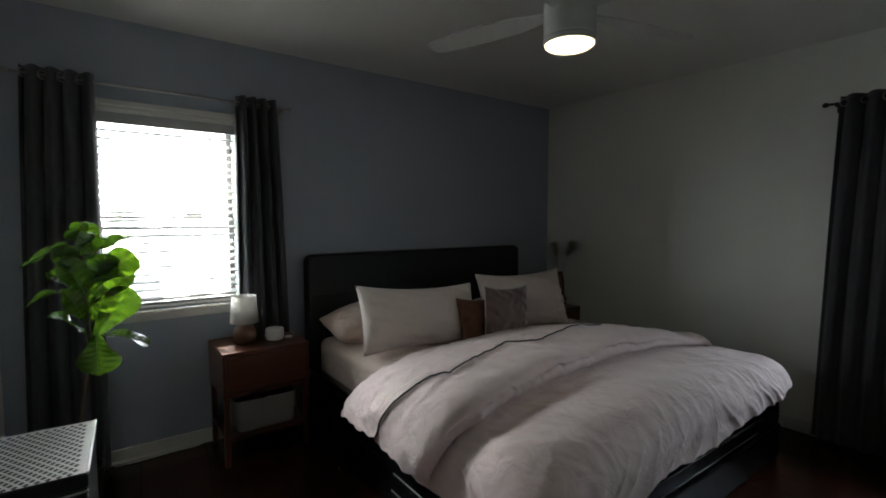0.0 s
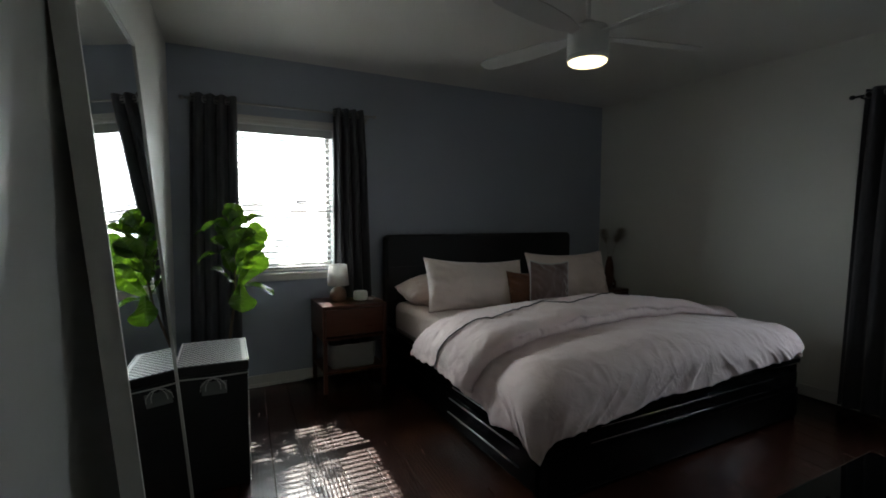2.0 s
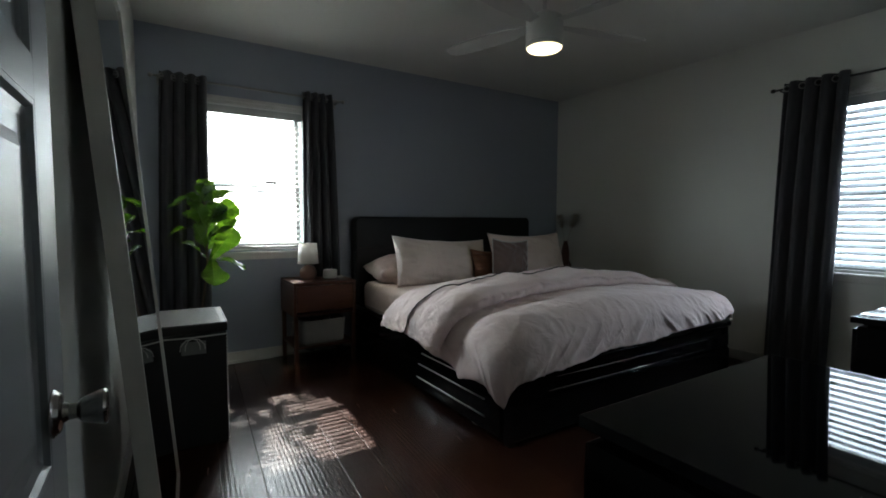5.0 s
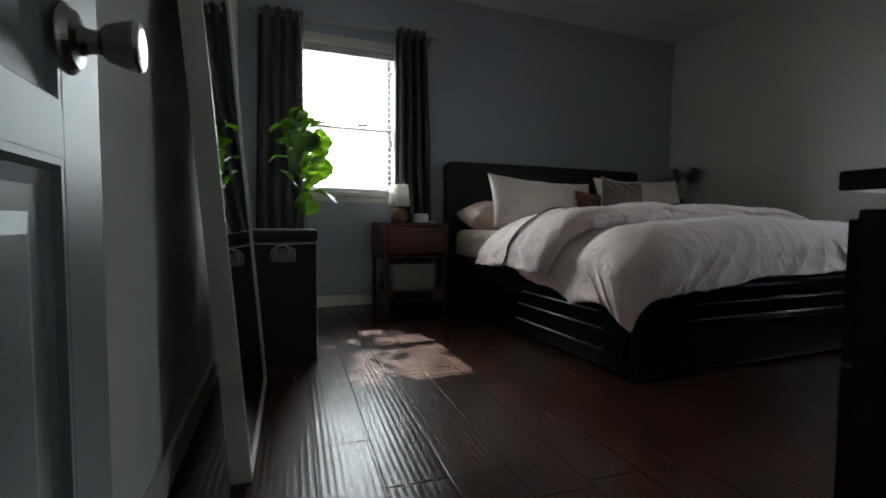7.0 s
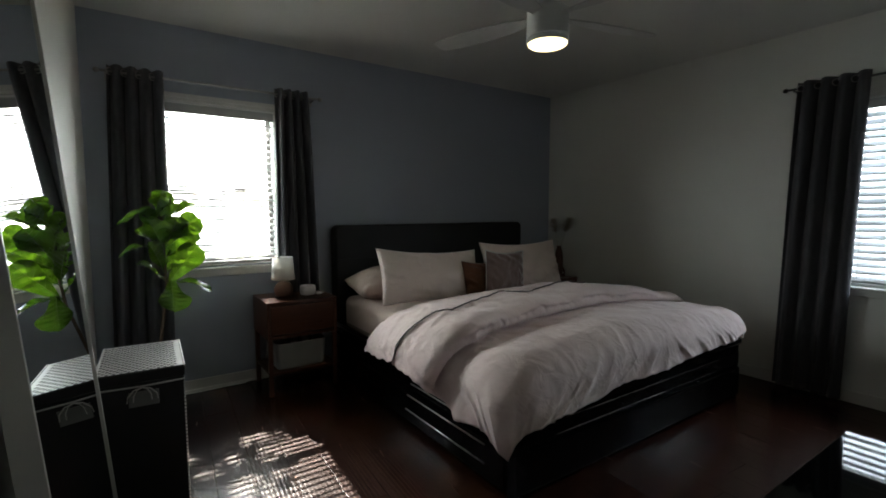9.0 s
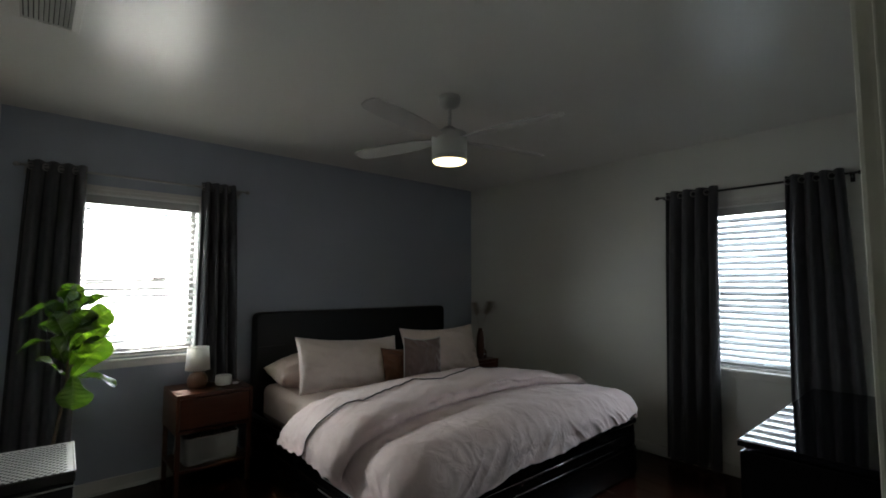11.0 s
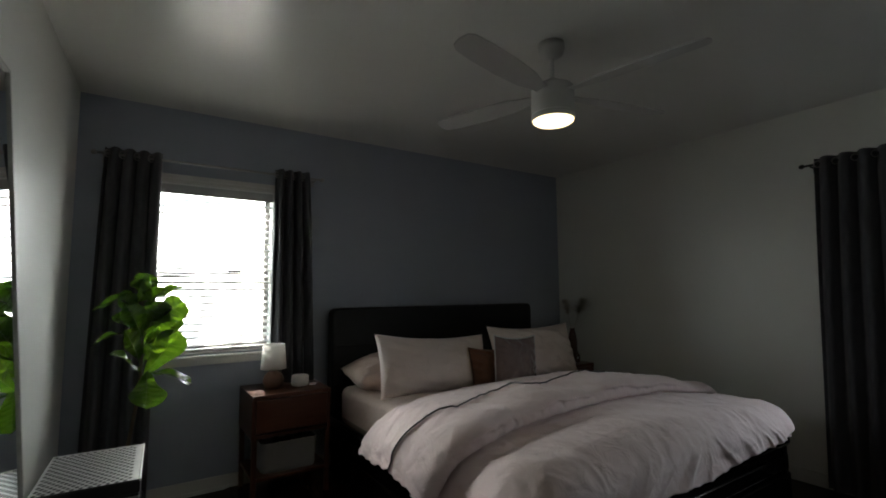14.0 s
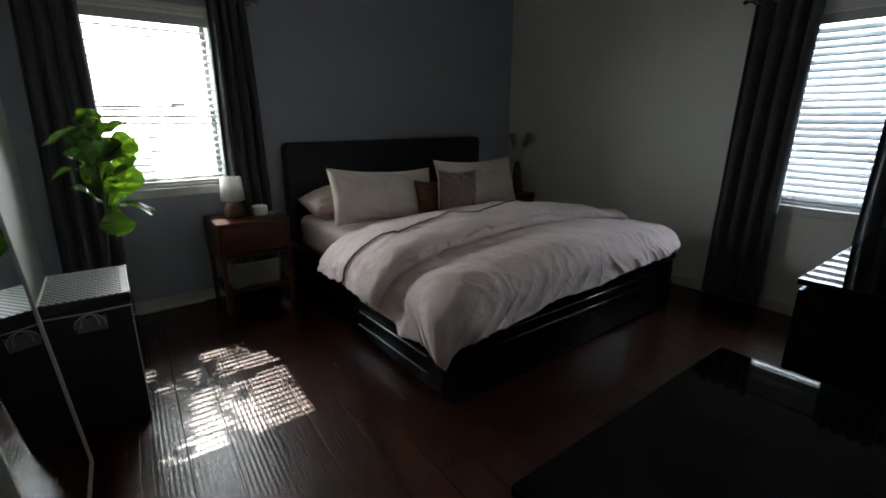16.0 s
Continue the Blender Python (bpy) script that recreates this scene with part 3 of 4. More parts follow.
def head_line(x):
    """Where the duvet ends towards the pillows; it is pulled down at the far side."""
    xc = min(max(x, DX_L), DX_R)
    return 2.16 - 0.10 * math.exp(-((xc - DX_L) / 0.14) ** 2) + 0.014 * math.sin(5.5 * xc) + 0.14 * sstep(0.05, 0.32, past(x)) - 0.56 * sstep(2.5, 3.3, xc)


def piping_line(x):
    xc = max(x, DX_L)
    return 1.575 + 0.09 * (1 - math.exp(-(xc - DX_L) / 0.2)) + 0.03 * math.sin(2.2 * (xc - 1.35)) + 0.20 * past(x) / 0.3


def ridge(a, b, c):
    """Sharp creases: peaks where the noise crosses zero."""
    return 1 - min(1, abs(noise.noise((a, b, c))) * 3.2)


def dip(x, y):
    """The slack strip between the turned-back end and the filled front, strongest towards the window."""
    mid = 0.5 * (fold_line(x) - 0.02 + 1.165 + 0.10 * sstep(0.12, 0.34, past(x)))
    return math.exp(-((y - mid) / 0.085) ** 2) * (1 - sstep(1.45, 2.3, x))


def duvet_z(x, y):
    t = min(1, max(0, (x - 1.25) / 2.1))
    z = 0.652 + 0.052 * math.sin(math.pi * t) ** 0.7
    z += 0.016 * noise.noise((x * 2.1, y * 1.9, 1.7)) + 0.008 * noise.noise((x * 5.5, y * 6, 4.2))
    wx, wy = x + 0.14 * noise.noise((x * 2.6, y * 2.6, 2)), y + 0.14 * noise.noise((x * 2.6, y * 2.6, 6))
    slack = dip(x, y)
    z -= 0.042 * slack + 0.024 * math.exp(-((y - fold_line(x) + 0.02) / 0.045) ** 2)
    # fine crumples in the slack strip, running across it
    z += 0.010 * (ridge(wx * 13 + wy * 6, wy * 5, 3.0) - 0.4) * (slack + 0.35 * math.exp(-((y - fold_line(x) + 0.09) / 0.07) ** 2))
    # long soft creases over the filled front
    a = math.atan2(y - 1.85, x - 1.05)
    z += 0.012 * (ridge(a * 4.6, math.hypot(x - 1.05, y - 1.85) * 0.8, 7.0) - 0.4) * (0.5 + 0.7 * noise.noise((x * 1.7, y * 1.7, 11)))
    z += 0.007 * (ridge(wx * 5 + wy * 3.0, wy * 5 - wx * 2, 23.0) - 0.4) * (0.4 + noise.noise((x * 2.4, y * 2.4, 17)))
    # gathers along the foot seam
    z += 0.009 * (ridge(wx * 12, wy * 3.5, 31.0) - 0.35) * (1 - sstep(0.90, 1.04, y)) * (0.6 + 0.7 * noise.noise((x * 3.1, 4, 2)))
    z += 0.0030 * (ridge(wx * 9 - wy * 7, wy * 8 + wx * 3, 53.0) - 0.4) * (0.5 + 1.2 * noise.noise((x * 2.9, y * 2.9, 37)))
    z -= 0.030 * sstep(0.70, 1.0, t) + 0.025 * sstep(1.75, 2.1, y)
    return z


def duvet_point(u, v):
    """u: across from the left hem, v: from the foot hem to the head, in metres of cloth."""
    x, y = u, v
    # rounded corners at the foot
    ix, iy = max(DX_L + CR - x, x - DX_R + CR, 0), max(DY_F + CR - y, 0)
    left = x < 2.3
    if ix > 0 and iy > 0:
        k = (ix ** 4 + iy ** 4) ** 0.25 / math.hypot(ix, iy)
        ix, iy = ix * k, iy * k
    far = math.hypot(ix, iy)
    h = max(0.0, far - CR)
    o, drop = hang(h, RAD)
    dx, df = (ix / far, iy / far) if far > 0 else (0.0, 0.0)
    reach = min(far, CR) + o
    px = min(max(x, DX_L + CR), DX_R - CR) + (-1 if left else 1) * reach * dx
    py = max(y, DY_F + CR) - reach * df
    z = duvet_z(px, py) - drop
    if h > 0:
        along = x - y if left or x < 2.3 else x + y
        k = sstep(0.03, 0.22, drop)
        g = 0.020 * k * (0.9 * noise.noise((along * 3.0, drop * 1.5, 0.3)) + 0.45 * (ridge(along * 4.2, drop * 1.6, 2.5) - 0.4))
        # puckers that run up from the hem
        g += 0.017 * (ridge(along * 9.5 + 0.4 * noise.noise((along * 4, drop * 5, 1)), drop * 2.2, 8.5) - 0.35) * sstep(0.05, 0.20, drop) * (0.55 + 0.9 * noise.noise((along * 2.3, 1, 9)))
        g -= 0.040 * dip(x, y) * dx * k
        bulge = 0.016 * math.sin(math.pi * min(1, drop / 0.40)) - 0.020 * sstep(0.28, 0.42, drop)
        bulge += (0.055 if left else -0.02) * (2 * dx * df) ** 1.5 * sstep(0.0, 0.2, drop)
        px += (-1 if left else 1) * (g + bulge) * dx
        py -= (g + bulge) * df
    return Vector((px, py, z))


def duvet_grid(u, v):
    # the hem hangs lowest at the corner towards the hamper
    left = 0.460 - 0.060 * sstep(0.0, 0.40, v) - 0.095 * sstep(0.4, 1.0, v) + 0.010 * math.sin(23 * v)
    right = 0.24
    x = (DX_L - left) + (DX_R + right - DX_L + left) * u
    t = min(1, max(0, (x - DX_L) / (DX_R - DX_L)))
    foot = 0.365 - 0.13 * t ** 3 + 0.008 * math.sin(17 * t)
    top = head_line(x)
    y = (DY_F - foot) + (top - DY_F + foot) * v
    return duvet_point(x, y)


duvet = thing("duvet", (0, 0, 0), "rumpled blush cotton duvet with its head end turned back", "duvet")
cover = part("cover", sheet(duvet_grid, 380, 260), M_DUVET, duvet, smooth=True)
solid(cover, 0.022, -1)


def turned(x, v):
    """The turned-back layer: v from 0 under the roll, round its front, to 1 at the head edge."""
    y0 = fold_line(x)
    y1 = head_line(x) - 0.015
    r = (0.040 + 0.010 * noise.noise((x * 4, 3, 3))) * (1 - 0.45 * sstep(2.5, 3.2, x)) * (1 - 0.3 * sstep(0.1, 0.3, past(x)))
    if v < 0.3:
        a = math.pi * (1 - v / 0.3) - math.pi / 2     # from below round the front to the top
        y, up = y0 + r - 1.9 * r * math.cos(a), r - r * math.sin(a)
    else:
        k = (v - 0.3) / 0.7
        y, up = y0 + r + (y1 - y0 - r) * k, r + r * (1 - 1.45 * k ** 1.6)
        m = math.sin(math.pi * min(1, k * 1.02))
        up += (0.008 * (ridge(x * 5 + y * 4, y * 3.5, 41.0) - 0.4) + 0.006 * noise.noise((x * 5, y * 5, 44)) + 0.006 * (ridge(x * 12 - y * 5, y * 9, 47.0) - 0.4)) * m
        # the seam that carries the piping stands slightly proud
        up += 0.006 * math.exp(-((y - piping_line(x)) / 0.018) ** 2) * m
    p = duvet_point(x, y)
    e = 0.02
    n = (duvet_point(x + e, y) - duvet_point(x - e, y)).cross(duvet_point(x, y + e) - duvet_point(x, y - e))
    n.normalize()
    return p + n * (up + 0.002)


def turned_x(u):
    return DX_L - 0.315 + (DX_R + 0.16 - DX_L + 0.315) * u


back = part("turned_back_edge", sheet(lambda u, v: turned(turned_x(u), v), 300, 110), M_DUVET, duvet, "turned-back end of the duvet", smooth=True)
pts = []
for i in range(120):
    x = DX_L - 0.312 + (2.62 - DX_L + 0.312) * i / 119
    y0 = fold_line(x) + 0.034
    y1 = head_line(x) - 0.015
    k = min(0.98, max(0.02, (piping_line(x) - y0) / (y1 - y0)))
    pts.append(turned(x, 0.3 + 0.7 * k) + Vector((-0.002 if x < DX_L else 0, 0, 0.006)))
part("piping", tube(pts, 0.0042, 6), M_PIPE, duvet, "thin dark piping line")


# ---- pillows ----
def pillow(name, at, w, h, thick, material, label, turn=(0, 0, 0), corner=0.10, pipe=None, seed=0, category="pillow", full=0.68):
    """An upright cushion: local x wide, z high, y thick, standing on z = 0."""
    th = thing(name, (0, 0, 0), label, category)
    th.matrix_world = pose(*at, *turn)

    def f(side):
        def g(u, v):
            a, b = 2 * u - 1, 2 * v - 1
            t = max(0, (1 - abs(a) ** 2.6)) ** full * max(0, (1 - abs(b) ** 2.4)) ** full
            px = a * (1 - corner * (1 - b * b) * abs(a) ** 2 * 0.35) * w / 2
            pz = b * (1 - corner * (1 - a * a) * abs(b) ** 2) * h / 2
            t *= 1 + 0.22 * noise.noise((a * 1.6 + seed, b * 1.4, side)) + 0.10 * (ridge(a * 2.2 + seed, b * 2.0, side * 2.0 + 3) - 0.4) + 0.06 * noise.noise((a * 5 + seed, b * 5, side))
            cr = 0.017 * math.sin(16 * (a * 0.7 + b) + 4 * noise.noise((a * 2, b * 2, seed))) * sstep(0.45, 0.95, max(abs(a), abs(b))) * t
            cr += 0.020 * (ridge(a * 3.5 + b * 5 + seed, b * 3 - a * 5, 6.0) - 0.4) * sstep(0.35, 0.8, abs(a)) * (1 - sstep(-0.3, 0.4, b)) * t ** 0.5
            sag = -0.008 * (1 - a * a) * (b > 0) * b
            return (px, side * (t * thick / 2 + cr), pz + h / 2 + sag)
        return g

    bm = bmesh.new()
    sheet(f(-1), 40, 34, bm)
    sheet(f(1), 40, 34, bm)
    bmesh.ops.remove_doubles(bm, verts=bm.verts, dist=0.0004)
    body = part("cushion", bm, material, th, smooth=True)
    if pipe:
        n = 24
        ring = []
        for k in range(4 * n + 1):
            q, r = divmod(k % (4 * n), n)
            s = r / n
            u, v = ((s, 0), (1, s), (1 - s, 1), (0, 1 - s))[q]
            ring.append(f(1)(u, v))
        part("piping", tube(ring, 0.004, 6), pipe, body, "pale piping along the seam")
    return th


MT = 0.612
pillow("pillow", (1.70, 2.63, 0.70), 0.70, 0.40, 0.23, M_LINEN, "blush cotton pillow lying flat under another", (-84, 0, 0), seed=1, full=0.46)
pillow("pillow", (2.98, 2.63, 0.675), 0.66, 0.40, 0.17, M_LINEN, "blush cotton pillow lying flat under another", (-84, 0, 0), seed=6)
pillow("pillow", (1.80, 2.35, MT), 0.88, 0.425, 0.21, M_PILLOW, "large pale cotton pillow propped upright", (-22, 3.2, -2), seed=2, corner=0.13)
pillow("pillow", (2.70, 2.32, MT), 0.80, 0.45, 0.20, M_PILLOW, "large pale cotton pillow propped upright", (-19, 0.0, -6), seed=3, corner=0.13)
pillow("throw_pillow", (2.22, 2.245, MT), 0.44, 0.31, 0.12, M_RUST, "small rust brown throw pillow", (-16, 2, 0), seed=4, category="throw pillow", corner=0.12)
pillow("throw_pillow", (2.285, 2.135, MT), 0.36, 0.385, 0.11, M_MAUVE, "square mauve brown velvet throw pillow with pale piping", (-6, 3.0, -4), pipe=M_WEAVE_W, seed=5, category="throw pillow", corner=0.09)


# ---- nightstands ----
def nightstand(at, label, h=0.665):
    ns = thing("nightstand", at, label, "nightstand", "nightstands")
    w, d = 0.50, 0.42
    part("top", box(0, w, 0, d, h - 0.025, h, 0.004), M_WALNUT, ns)
    for x0 in (0.0, w - 0.022):
        part("side_panel", box(x0, x0 + 0.022, 0.004, d, 0.40, h - 0.0255, 0.002), M_WALNUT_V, ns)
    part("back_panel", box(0.0225, w - 0.0225, d - 0.012, d, 0.40, h - 0.0255), M_WALNUT_V, ns)
    dr = part("drawer_front", box(0.025, w - 0.025, 0.002, 0.022, 0.435, h - 0.03, 0.003), M_WALNUT, ns)
    part("pull_groove", box(w / 2 - 0.07, w / 2 + 0.07, -0.004, 0.002, 0.437, 0.447, 0.002), M_WALNUT_V, dr)
    part("drawer_bottom", box(0.0225, w - 0.0225, 0.024, d - 0.0125, 0.40, 0.42), M_WALNUT_V, ns)
    part("shelf", box(0.01, w - 0.01, 0.01, d - 0.01, 0.145, 0.165, 0.003), M_WALNUT, ns)
    for lx in (0.004, w - 0.034):
        for ly in (0.006, d - 0.036):
            part("leg", box(lx, lx + 0.03, ly, ly + 0.03, 0.0, 0.3995, 0.003), M_WALNUT_V, ns)
    return ns


NX, NY = 0.69, 2.775
nightstand((NX, NY, 0), "red-brown walnut nightstand with a drawer and open shelf")
nightstand((3.395, 2.775, 0), "red-brown walnut nightstand half hidden beside the bed", 0.585)


def basket():
    th = thing("storage_basket", (NX + 0.25, NY + 0.20, 0.166), "grey felt storage basket on the nightstand shelf", "basket")
    bm = bmesh.new()
    w, d, h, t = 0.18, 0.15, 0.185, 0.006

    def ring(hw, hd, z, r=0.04):
        pts = []
        for cx, cy, a0 in ((1, 1, 0), (-1, 1, 90), (-1, -1, 180), (1, -1, 270)):
            for k in range(6):
                a = radians(a0 + 18 * k)
                pts.append(bm.verts.new((cx * (hw - r) + r * math.cos(a), cy * (hd - r) + r * math.sin(a), z)))
        return pts
    rs = [ring(w * 0.94, d * 0.94, 0), ring(w * 0.97, d * 0.97, 0.02), ring(w, d, h - 0.01), ring(w + 0.003, d + 0.003, h), ring(w - t, d - t, h), ring(w - t - 0.006, d - t - 0.006, 0.02)]
    bm.faces.new(rs[0][::-1])
    for a, b in zip(rs, rs[1:]):
        n = len(a)
        for i in range(n):
            bm.faces.new((a[i], a[(i + 1) % n], b[(i + 1) % n], b[i]))
    bm.faces.new(rs[-1])
    part("body", bm, M_BASKET, th, smooth=False)
    part("rim", tube([(-w + 0.03, -d - 0.002, h), (w - 0.03, -d - 0.002, h)], 0.004, 6), M_STRAP, th)


basket()

lamp = thing("table_lamp", (0.862, 2.985, 0.666), "small table lamp, white drum shade on a round wooden base", "table lamp")
part("base", lathe([(0, 0), (0.05, 0), (0.058, 0.006), (0.066, 0.03), (0.068, 0.055), (0.060, 0.085), (0.040, 0.105), (0.020, 0.114), (0.014, 0.118), (0, 0.118)], 36), M_BASE, lamp, "turned brown wood base", smooth=True)
part("neck", lathe([(0.008, 0.116), (0.008, 0.15), (0, 0.15)], 16), M_NICKEL, lamp, smooth=True)
sh = part("shade", lathe([(0.083, 0.128), (0.070, 0.290)], 48), M_SHADE, lamp, "white fabric drum shade", smooth=True)
solid(sh, 0.0025)
part("shade_ring", lathe([(0.070 + 0.0022 * math.cos(a), 0.290 + 0.0022 * math.sin(a)) for a in [2 * math.pi * q / 8 for q in range(9)]], 40), M_SHADE, lamp, smooth=True)
part("bulb", lathe([(0, 0.15), (0.014, 0.155), (0.026, 0.19), (0.024, 0.215), (0, 0.23)], 20), M_PLASTIC, lamp, smooth=True)
part("spider", tube([(-0.069, 0, 0.275), (0.069, 0, 0.275)], 0.0018, 6), M_NICKEL, lamp)

clock = thing("alarm_clock", (1.035, 2.96, 0.666), "small pale rounded alarm clock on the nightstand", "alarm clock")
bm = lathe([(0, 0.002), (0.050, 0.002), (0.056, 0.008), (0.058, 0.035), (0.056, 0.066), (0.050, 0.072), (0, 0.072)], 36)
part("body", bm, M_PLASTIC, clock, smooth=False)
part("base_ring", lathe([(0, 0), (0.045, 0), (0.045, 0.002), (0, 0.002)], 24), M_TAG, clock)
cable = thing("charging_plug", (1.105, 2.94, 0.666), "small white charging plug with its cable", "charger")
part("plug", box(-0.012, 0.03, -0.012, 0.012, 0.0, 0.016, 0.004), M_PLASTIC, cable)
part("cable", tube([(0.03, 0, 0.008), (0.05, 0.01, 0.006), (0.066, 0.05, 0.004), (0.070, 0.10, 0.004), (0.075, 0.19, 0.004)], 0.002, 6), M_PLASTIC, cable)

lamp_cord = thing("power_cord", (0, 0, 0), "white power cord lying along the baseboard", "power cord")
part("cord", tube([(0.78, YB - 0.05, 0.30), (0.76, YB - 0.045, 0.10), (0.70, YB - 0.05, 0.03), (0.60, YB - 0.045, 0.006), (0.45, YB - 0.04, 0.005), (0.30, YB - 0.05, 0.005), (0.18, YB - 0.045, 0.005)], 0.004, 6), M_PLASTIC, lamp_cord)

# vase with dried grass, and a small glass bottle, on the far nightstand
vase = thing("vase", (3.735, 2.90, 0.586), "brown glazed vase with dried grass plumes", "vase")
part("body", lathe([(0, 0), (0.030, 0), (0.040, 0.03), (0.046, 0.11), (0.043, 0.22), (0.032, 0.29), (0.022, 0.315), (0.026, 0.335), (0.020, 0.335), (0.016, 0.31), (0, 0.30)], 32), M_VASE, vase, smooth=True)


def plume(base, tip, seed, n=260):
    rnd = random.Random(seed)
    a, b = Vector(base), Vector(tip)
    d = b - a
    mid = a + d * 0.5 + Vector((0, 0, 0.05))
    pts = [a * (1 - t) ** 2 + mid * 2 * t * (1 - t) + b * t * t for t in [i / 12 for i in range(13)]]
    bm = tube(pts, 0.0016, 5)
    for i in range(n):
        t = rnd.uniform(0.55, 1.0)
        p = a * (1 - t) ** 2 + mid * 2 * t * (1 - t) + b * t * t
        w = 0.072 * math.sin(math.pi * (t - 0.5) / 0.56) + 0.008
        q = p + Vector((rnd.gauss(0, 1) * w, rnd.gauss(0, 1) * w * 0.7, rnd.uniform(0.0, 0.035)))
        s = (q - p).cross(Vector((0, 0, 1))).normalized() * 0.0028
        vs = [bm.verts.new(c) for c in (p, (p + q) / 2 + s, q, (p + q) / 2 - s)]
        bm.faces.new(vs)
    return bm


part("plume", plume((0.0, 0, 0.26), (0.06, -0.10, 0.62), 3, 900), M_PAMPAS, vase, "brown dried grass plume")
part("plume", plume((0.0, 0, 0.26), (-0.12, -0.02, 0.61), 4, 600), M_PAMPAS, vase, "brown dried grass plume")
diff = thing("glass_bottle", (3.80, 2.90, 0.586), "small dark glass bottle with a pale label dot", "bottle")
part("body", lathe([(0, 0), (0.022, 0), (0.026, 0.006), (0.026, 0.07), (0.012, 0.085), (0.010, 0.105), (0, 0.105)], 24), M_VASE, diff, smooth=True)
part("label_dot", lathe([(0, 0.0), (0.010, 0.0), (0.010, 0.001), (0, 0.001)], 16), M_PLASTIC, diff, at=pose(-0.02, -0.0195, 0.045, 90, 0, -45))


# ---- hamper ----
HX0, HX1, HY0, HY1, HZ = -0.205, 0.115, 1.80, 2.27, 0.625
hamper = thing("laundry_hamper", ((HX0 + HX1) / 2, (HY0 + HY1) / 2, 0), "tall black laundry hamper with a pale woven lid", "hamper", turn=-2.2)
ax, ay = (HX1 - HX0) / 2, (HY1 - HY0) / 2
bm = box(-ax + 0.004, ax - 0.004, -ay + 0.004, ay - 0.004, 0.0, HZ - 0.05, 0.004)
part("body", bm, M_HAMPER, hamper, "black panelled body")
part("lid_rim", box(-ax, ax, -ay, ay, HZ - 0.045, HZ - 0.004, 0.005), M_HAMPER, hamper)
lid = part("lid", box(-ax + 0.003, ax - 0.003, -ay + 0.003, ay - 0.003, HZ - 0.0035, HZ, 0.0015), M_WEAVE_W, hamper, "flat lid woven from pale and dark strips")


def weave(w, d, step):
    """The dark lozenges between the pale diagonal strips of the lid, joined in one mesh."""
    verts, faces = [], []
    n, m = int(w / step), int(d / (step * 0.75))
    for j in range(m):
        for i in range(n):
            cx = -w / 2 + (i + (0.75 if j % 2 else 0.25)) * step
            cy = -d / 2 + (j + 0.5) * step * 0.75
            k = len(verts)
            a, b = step * 0.36, step * 0.46
            verts += [(cx - a, cy, 0), (cx, cy - b, 0), (cx + a, cy, 0), (cx, cy + b, 0), (cx, cy, 0.0006)]
            faces += [(k, k + 1, k + 4), (k + 1, k + 2, k + 4), (k + 2, k + 3, k + 4), (k + 3, k, k + 4)]
    me = bpy.data.meshes.new("weave")
    me.from_pydata(verts, [], faces)
    return me


me = weave(2 * ax - 0.012, 2 * ay - 0.012, 0.026)
me.materials.append(M_WEAVE_B)
wv = new("weave", me)
wv.parent = lid
wv.location = (0, 0, HZ + 0.0010)
wv["kind"] = "stuff"
for sx in (-1, 1):
    part("lid_binding", tube([(sx * (ax - 0.002), -ay + 0.004, HZ - 0.001), (sx * (ax - 0.002), ay - 0.004, HZ - 0.001)], 0.005, 8), M_WEAVE_W, hamper)
    part("lid_binding", tube([(-ax + 0.004, sx * (ay - 0.002), HZ - 0.001), (ax - 0.004, sx * (ay - 0.002), HZ - 0.001)], 0.0035, 8), M_WEAVE_W if sx > 0 else M_WEAVE_B, hamper)
# stitched pale corner seams
stitch = None
for sx in (-1, 1):
    for k in range(34):
        z = 0.02 + k * 0.0165
        mloc = pose(sx * (ax - 0.004), -ay + 0.004, z)
        if stitch is None:
            ob = part("stitch", box(-0.003, 0.003, -0.003, 0.003, -0.0045, 0.0045, 0.001), M_WEAVE_W, hamper, at=mloc)
            stitch = ob.data
        else:
            ob = new("stitch", stitch)
            ob.parent = hamper
            ob.matrix_local = mloc
part("trim_cord", tube([(-ax + 0.006, -ay + 0.001, HZ - 0.06), (0, -ay - 0.0005, HZ - 0.064), (ax - 0.006, -ay + 0.001, HZ - 0.06)], 0.004, 6), M_STRAP, hamper, "grey cord under the lid")
part("tag_plate", box(-0.055, 0.055, -0.002, 0.003, -0.035, 0.03, 0.002), M_TAG, hamper, "grey cloth name tag", at=(0.005, -ay + 0.002, HZ - 0.115))
bow = bmesh.new()
for s, k in ((1, 1.0), (-1, 1.0), (1, 0.6), (-1, 0.6)):
    tube([(0.0, -ay - 0.004, HZ - 0.068), (s * 0.03 * k, -ay - 0.008, HZ - 0.075), (s * 0.052 * k, -ay - 0.008, HZ - 0.10), (s * 0.055 * k, -ay - 0.006, HZ - 0.125)], 0.003, 6, bow)
part("bow", bow, M_STRAP, hamper, "tied grey ribbon bow")


# ---- leaning mirror ----
MW, MH = 0.82, 2.01
lean = math.degrees(math.asin(0.158 / MH))
# local x along the wall (towards the blue wall), y into the room, z up; foot at the floor
mirror = thing("floor_mirror", (0, 0, 0), "tall mirror in a deep white frame leaning on the wall", "mirror")
mirror.matrix_world = Matrix.Translation((-0.182, 0.750, 0.0)) @ pose(0, 0, 0, 0, 0, 90 - math.degrees(math.atan(0.060))) @ pose(0, 0, 0, -lean, 0, 0)
